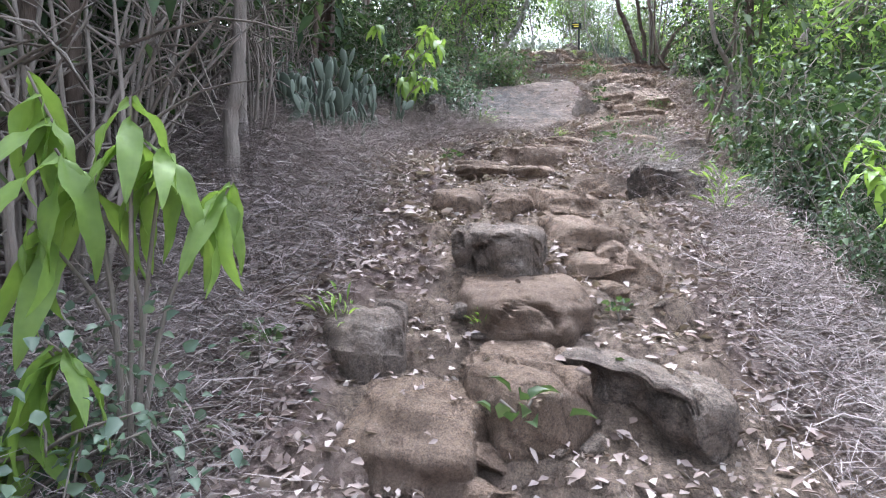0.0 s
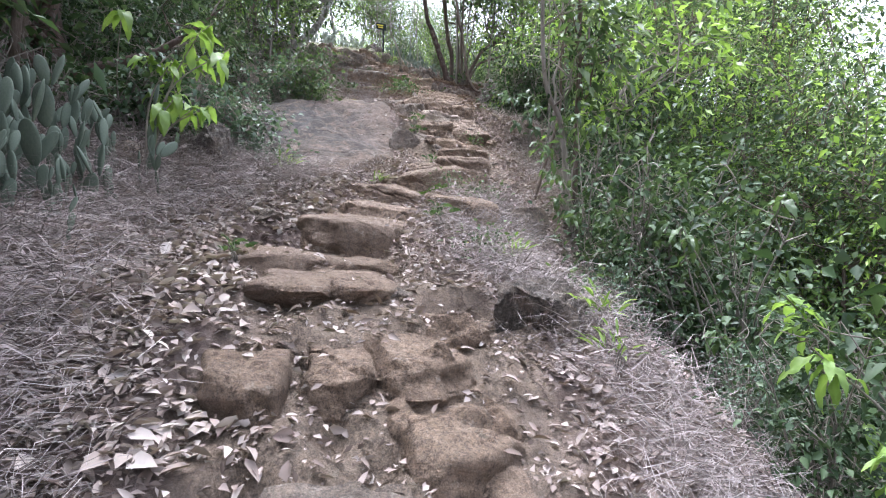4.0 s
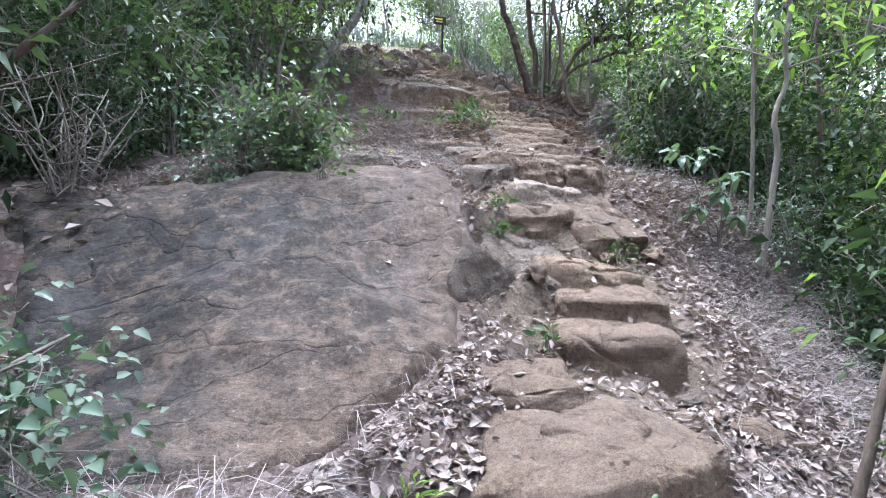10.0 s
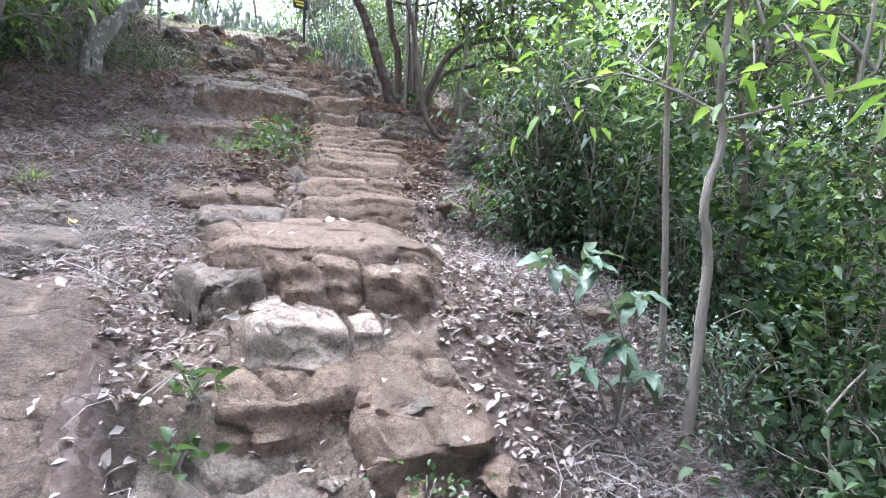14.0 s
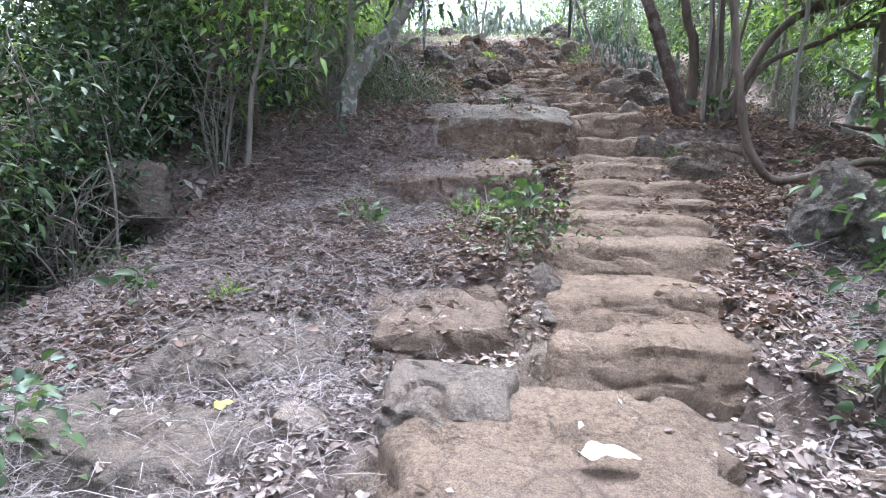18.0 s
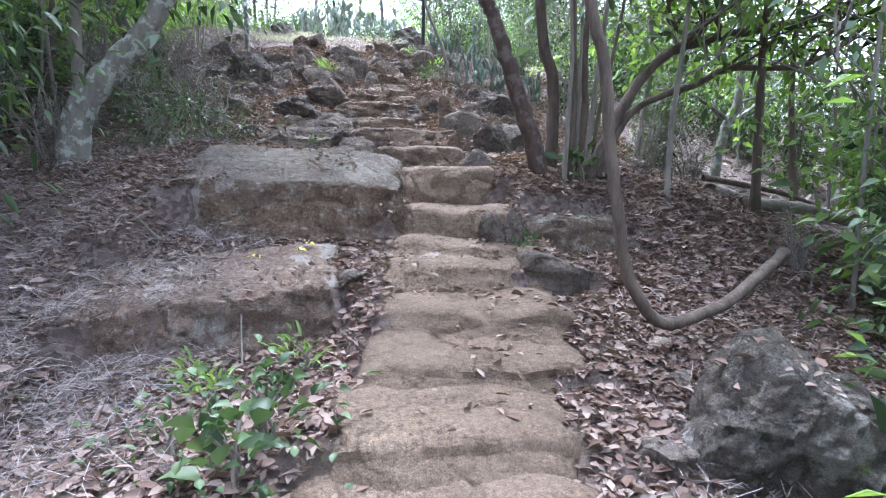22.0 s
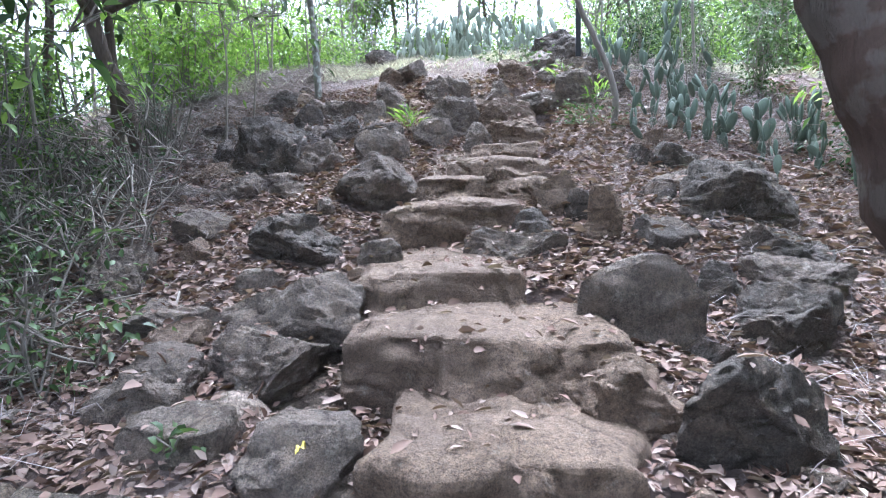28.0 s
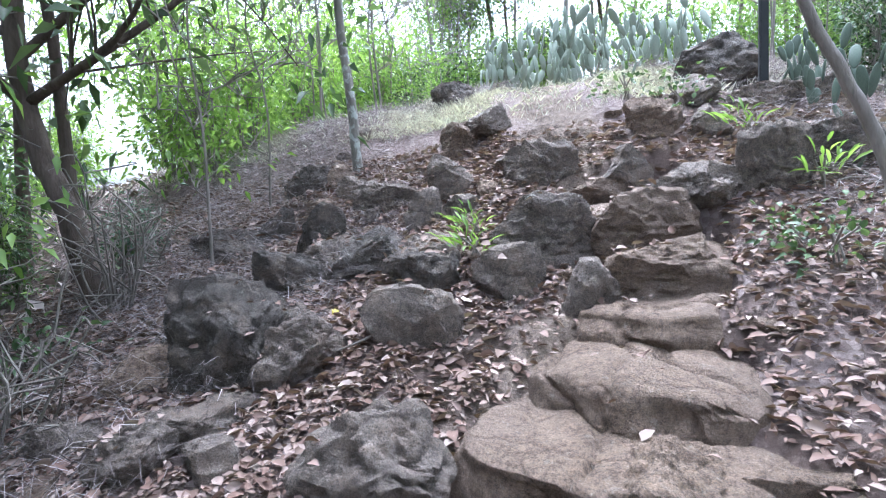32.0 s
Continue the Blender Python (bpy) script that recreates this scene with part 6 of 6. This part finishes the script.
def boulder_heap():
    """Half-buried boulders that fill the slope between the larger ones."""
    rng = np.random.RandomState(88)
    for q in range(64):
        y = rng.uniform(13.0, 17.4)
        d = rng.choice([-1, 1], p=[0.6, 0.4]) * rng.uniform(0.4, 1.7)
        x = float(curve_at(y, TRAIL_X)) + d
        w = rng.uniform(0.16, 0.5)
        stone("boulder", rng.choice(["dark", "black", "brown"], p=[0.6, 0.15, 0.25]), x, y, floor_at(x, y) - 0.02, w, w * rng.uniform(0.7, 1.1), w * rng.uniform(0.25, 0.5), rng.uniform(0, 180), rng.normal(0, 8), rng.normal(0, 8))


boulder_heap()


# ---- dry leaves, dead grass, moss ----
every = joined(STONES)
STONE_TREE = BVHTree.FromPolygons(every[0].tolist(), every[1].tolist())


def litter(name, label, n, wide, y0, y1, size, mat, seed, keep, fine, tilt=0.4):
    rng = np.random.RandomState(seed)
    y = rng.uniform(y0, y1, n)
    d = rng.uniform(-wide, wide, n)
    x = d + curve_at(y, TRAIL_X)
    ok = rng.uniform(0, 1, n) < keep(np.abs(d), x, y)
    x, y = x[ok], y[ok]
    z = land(x, y)
    on = np.zeros(len(x), bool)
    if wide < 5:
        for q in range(len(x)):
            top = STONE_TREE.ray_cast(Vector((x[q], y[q], z[q] + 1.0)), Vector((0, 0, -1)), 1.0)[0]
            if top is not None:
                z[q], on[q] = top[2], True
    ok = ~on | (rng.uniform(0, 1, len(x)) < 0.035 + 0.09 * wave(x * 3, y * 3, 71))
    x, y, z = x[ok], y[ok], z[ok] + rng.uniform(0.002, 0.028, ok.sum())
    way = np.stack([rng.normal(0, 1, len(x)), rng.normal(0, 1, len(x)), rng.normal(0.08, tilt, len(x))], 1)
    s = size * rng.uniform(0.5, 1.5, len(x))
    v, f = (leaf_arrays if fine else blade_arrays)(np.stack([x, y, z], 1), way, s, s * rng.uniform(0.3, 0.65, len(x)), rng, 0.06)
    tagged(put(name, v, f, mat), label, "leaf litter", kind="stuff")


def spread(d, x, y):
    return np.clip(1.15 - np.where(y > 12.8, 0.55, 0.95) * bare_rock(x, y) + 0.45 * wave(x * 1.3, y * 1.3, 31), np.where(y < 5.2, 0.38, 0.25), 1) * np.where((y < 5) & (d > 0.9), 0.5, 1) * np.where((y > 14.2) & (x > curve_at(y, TRAIL_X) + 0.4), 0.6, 1) * np.where(off_slab(x, y), 1, 0.05)


litter("leaf_litter", "pale dry narrow leaves covering the lower slope", 60000, 3.2, 0.5, 9.6, 0.044, LITTER, 21, spread, True, 0.35)
litter("leaf_litter", "dry brown fallen leaves covering the upper slope", 72000, 3.2, 8.8, 17.0, 0.05, BROWN_LITTER, 25, spread, True, 0.13)
litter("leaf_litter", "pale dry leaves heaped on the bank", 20000, 2.6, 2.4, 5.7, 0.06, PALE_LITTER, 27, lambda d, x, y: 0.9 * (x < curve_at(y, TRAIL_X) - 0.35) * off_slab(x, y), True, 0.3)
litter("leaf_litter", "small crumbled bits of dry leaves", 130000, 3.2, 0.5, 9.6, 0.03, LITTER, 23, spread, False)
litter("leaf_litter", "small crumbled brown bits of leaves", 135000, 3.2, 8.8, 17.0, 0.034, BROWN_LITTER, 26, spread, False, 0.3)
litter("leaf_litter", "dry leaves under the trees", 40000, 9, -2, 26, 0.09, LITTER, 24, lambda d, x, y: np.clip(d - 2.5, 0, 1), False)


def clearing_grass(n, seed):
    """Pale standing dry grass in the open clearing at the top, its colour whitened to stand for sunlight."""
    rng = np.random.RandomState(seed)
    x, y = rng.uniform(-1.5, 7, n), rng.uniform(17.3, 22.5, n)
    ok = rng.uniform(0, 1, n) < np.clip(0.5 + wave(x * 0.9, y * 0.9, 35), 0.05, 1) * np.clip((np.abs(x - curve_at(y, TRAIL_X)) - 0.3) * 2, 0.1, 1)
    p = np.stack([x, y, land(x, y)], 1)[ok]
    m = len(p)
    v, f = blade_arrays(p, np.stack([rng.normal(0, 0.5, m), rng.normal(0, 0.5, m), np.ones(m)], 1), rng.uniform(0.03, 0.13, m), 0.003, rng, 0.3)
    tagged(put("dry_grass", v, f, SUNLIT_STRAW), "pale dry grass in the clearing, whitened as sunlit", "dry grass", kind="stuff")


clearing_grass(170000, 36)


def dry_tangle(n, seed):
    """Dead grass and fine twigs lying in tangles on the banks."""
    rng = np.random.RandomState(seed)
    y, d = np.where(rng.uniform(0, 1, n) < 0.42, rng.uniform(0.5, 5, n), rng.uniform(5, 19.5, n)), rng.uniform(-3.0, 2.8, n)
    x = d + curve_at(y, TRAIL_X)
    left = np.interp(y, [0, 3.4, 4.2, 9.2, 9.6, 11.2, 12, 15, 16.5, 19], [1, 1, 1, 0.7, 1, 1, 0.35, 0.35, 0.8, 1])
    right = np.interp(y, [0, 3.4, 4.2, 6.3, 9.3, 10, 15, 16.5, 19], [0.6, 0.6, 0.5, 0.9, 1, 0.12, 0.1, 0.8, 1])
    inner = np.interp(y, [0, 3.5, 4.5, 6, 9, 10, 13, 17, 18.5], [0.7, 0.6, 0.42, 0.55, 0.6, 0.75, 0.9, 0.9, 0.3])
    patch = np.clip((np.abs(d) - inner) * 2.2, 0, 1) * np.clip(0.75 + 0.7 * wave(x * 1.1, y * 1.1, 33), 0.08, 1)
    ok = rng.uniform(0, 1, n) < patch * np.where(d < 0, left, right * np.where(y < 5.5, np.clip((1.55 - d) * 4, 0.1, 1), 1)) * off_slab(x, y)
    x, y = x[ok], y[ok]
    m = len(x)
    p = np.stack([x, y, land(x, y) - 0.01 + rng.uniform(0, 0.08, m) * np.where(y < 5.5, 2.0, 1.0)], 1)
    ang, lift, L = rng.uniform(0, 2 * np.pi, m), rng.uniform(-0.1, 0.8, m), rng.uniform(0.03, 0.13, m)
    a = np.stack([np.cos(ang), np.sin(ang), lift], 1) * L[:, None]
    turn = ang + rng.normal(0, 0.9, m)
    b = np.stack([np.cos(turn), np.sin(turn), lift * 0.2 - 0.25], 1) * (L * 0.8)[:, None]
    side = np.stack([-np.sin(ang), np.cos(ang), rng.normal(0, 0.6, m)], 1) * rng.uniform(0.0005, 0.0013, m)[:, None]
    v = np.stack([p - side, p + side, p + a - side * 0.8, p + a + side * 0.8, p + a + b - side * 0.4, p + a + b + side * 0.4], 1)
    f = (np.array([[0, 1, 3, 2], [2, 3, 5, 4]])[None] + 6 * np.arange(m)[:, None, None]).reshape(-1, 4)
    tagged(put("dry_grass", v.reshape(-1, 3), f, STRAW), "tangled dead grass and fine twigs on the banks", "dry grass", kind="stuff")


dry_tangle(900000, 22)


def moss(x0, y0, rx, ry, lift, n, seed):
    rng = np.random.RandomState(seed)
    r, a = np.sqrt(rng.uniform(0, 1, n)), rng.uniform(0, 2 * np.pi, n)
    x, y = x0 + rx * r * np.cos(a), y0 + ry * r * np.sin(a)
    p = np.stack([x, y, land(x, y) + lift], 1)
    v, f = blade_arrays(p, rng.normal(0, 0.6, (n, 3)) + [0, 0, 1], rng.uniform(0.01, 0.03, n), 0.009, rng, 0.1)
    tagged(put("moss", v, f, MOSS), "bright green moss at the foot of a step", "moss", kind="stuff")


moss(1.62, 5.28, 0.2, 0.07, 0.01, 1600, 51)
moss(1.95, 5.1, 0.14, 0.08, 0.01, 700, 52)


# ---- fallen wood ----
def fallen(name, label, points, r0, r1, bark, seed):
    v, f = tube_arrays(bend(points, 8), np.linspace(r0, r1, 8 * (len(points) - 1) + 1), 9, 0.12, seed)
    tagged(put(name, v, f, bark, True), label, "fallen wood")


def lying(x, y, up):
    return (x, y, floor_at(x, y) + up)


fallen("log", "old grey log lying on the leafy slope", [lying(6.1, 12.15, 0.05), lying(6.6, 12.25, 0.06), lying(7.1, 12.25, 0.08), lying(7.8, 12.3, 0.05)], 0.07, 0.05, BARK_GREY, 1)
fallen("branch", "crooked dead branch lying on the bank", [lying(6.3, 12.5, 0.1), lying(6.9, 12.4, 0.16), lying(7.6, 12.6, 0.12)], 0.03, 0.018, BARK, 2)
fallen("log", "grey log lying on the dry bank", [lying(0.3, 9.74, 0.03), lying(0.7, 9.78, 0.04), lying(1.1, 9.76, 0.03)], 0.03, 0.022, BARK_GREY, 4)
fallen("stick", "bent dry stick standing in the bank", [lying(0.26, 10.09, -0.05), (0.24, 10.09, 5.2), (0.19, 10.09, 5.45)], 0.012, 0.006, BARK_GREY, 5)
rng = np.random.RandomState(19)
for q in range(46):
    y = rng.uniform(1.2, 18)
    x = float(curve_at(y, TRAIL_X)) + rng.choice([-1, 1]) * rng.uniform(0.6, 2.4)
    if not off_slab(np.array(x), np.array(y)):
        continue
    a, L = rng.uniform(0, 6.3), rng.uniform(0.12, 0.4)
    dx, dy = np.cos(a) * L, np.sin(a) * L
    fallen("stick", "thin dry stick lying among the leaves", [lying(x - dx, y - dy, 0.03), lying(x + rng.normal(0, 0.04), y + rng.normal(0, 0.04), 0.04), lying(x + dx, y + dy, 0.03)], rng.uniform(0.004, 0.009), 0.003, BARK_GREY, 20 + q)

# ---- tangle on the dark bank beside the boulders ----
for q, (x, y, h) in enumerate(((1.35, 14.55, 0.5), (1.0, 14.1, 0.6), (1.75, 13.9, 0.4), (0.7, 14.9, 0.6))):
    bush("dead_bush", "leafless tangle of thin grey twigs on the bank", (x, y, floor_at(x, y)), h, h * 0.8, STRAW, BARK_GREY, 620 + q, 11, 66, 0, category="dead bush")
for q, (x, y, h) in enumerate(((1.15, 14.0, 0.5), (1.45, 13.75, 0.4), (2.0, 13.1, 0.35), (0.9, 14.5, 0.6), (1.6, 12.9, 0.4))):
    bush("bush", "small-leaved green bush among dead twigs", (x, y, floor_at(x, y)), h, h * 0.6, LEAF_MID, BARK_GREY, 640 + q, 8, 48, 10, 0.045, 0.08, True, slim=0.5)

# ---- single large fallen leaves ----
PALE_LEAF, YELLOW_LEAF = plain("pale_dry_leaf", (0.42, 0.36, 0.31), 0.7), plain("yellow_leaf", (0.5, 0.42, 0.08), 0.6)
for q, (x, y, size, yellow) in enumerate(((-0.09, 3.91, 0.10, 0), (1.34, 3.89, 0.05, 1), (0.06, 3.52, 0.10, 0), (1.73, 3.72, 0.08, 0), (2.74, 8.16, 0.17, 0), (1.62, 8.46, 0.09, 1), (2.92, 11.39, 0.10, 1), (2.64, 11.24, 0.08, 1), (3.25, 12.64, 0.05, 1), (2.96, 15.46, 0.09, 0), (3.11, 14.75, 0.05, 1), (2.39, 15.38, 0.08, 1), (1.64, 11.03, 0.14, 0), (1.30, 10.58, 0.10, 0), (2.83, 11.34, 0.08, 1), (1.39, 7.42, 0.06, 0), (0.14, 6.68, 0.12, 0), (0.42, 6.23, 0.10, 0), (0.68, 6.13, 0.07, 1), (1.33, 6.86, 0.08, 0), (0.43, 6.94, 0.10, 0))):
    v, f = big_leaf(size, size * 0.42, 0.7, 700 + q)
    ob = put("fallen_leaf", v, f, YELLOW_LEAF if yellow else PALE_LEAF, True)
    top = STONE_TREE.ray_cast(Vector((x, y, floor_at(x, y) + 1)), Vector((0, 0, -1)), 1.0)[0]
    z = (top[2] if top is not None else floor_at(x, y)) + 0.02 + size * 0.12
    ob.matrix_basis = pose(x, y, z, 18, 8 * (q % 3), 67 * q)
    tagged(ob, "single yellow leaf fallen on the trail" if yellow else "large pale dry leaf fallen on the trail", "leaf", "large fallen leaves")
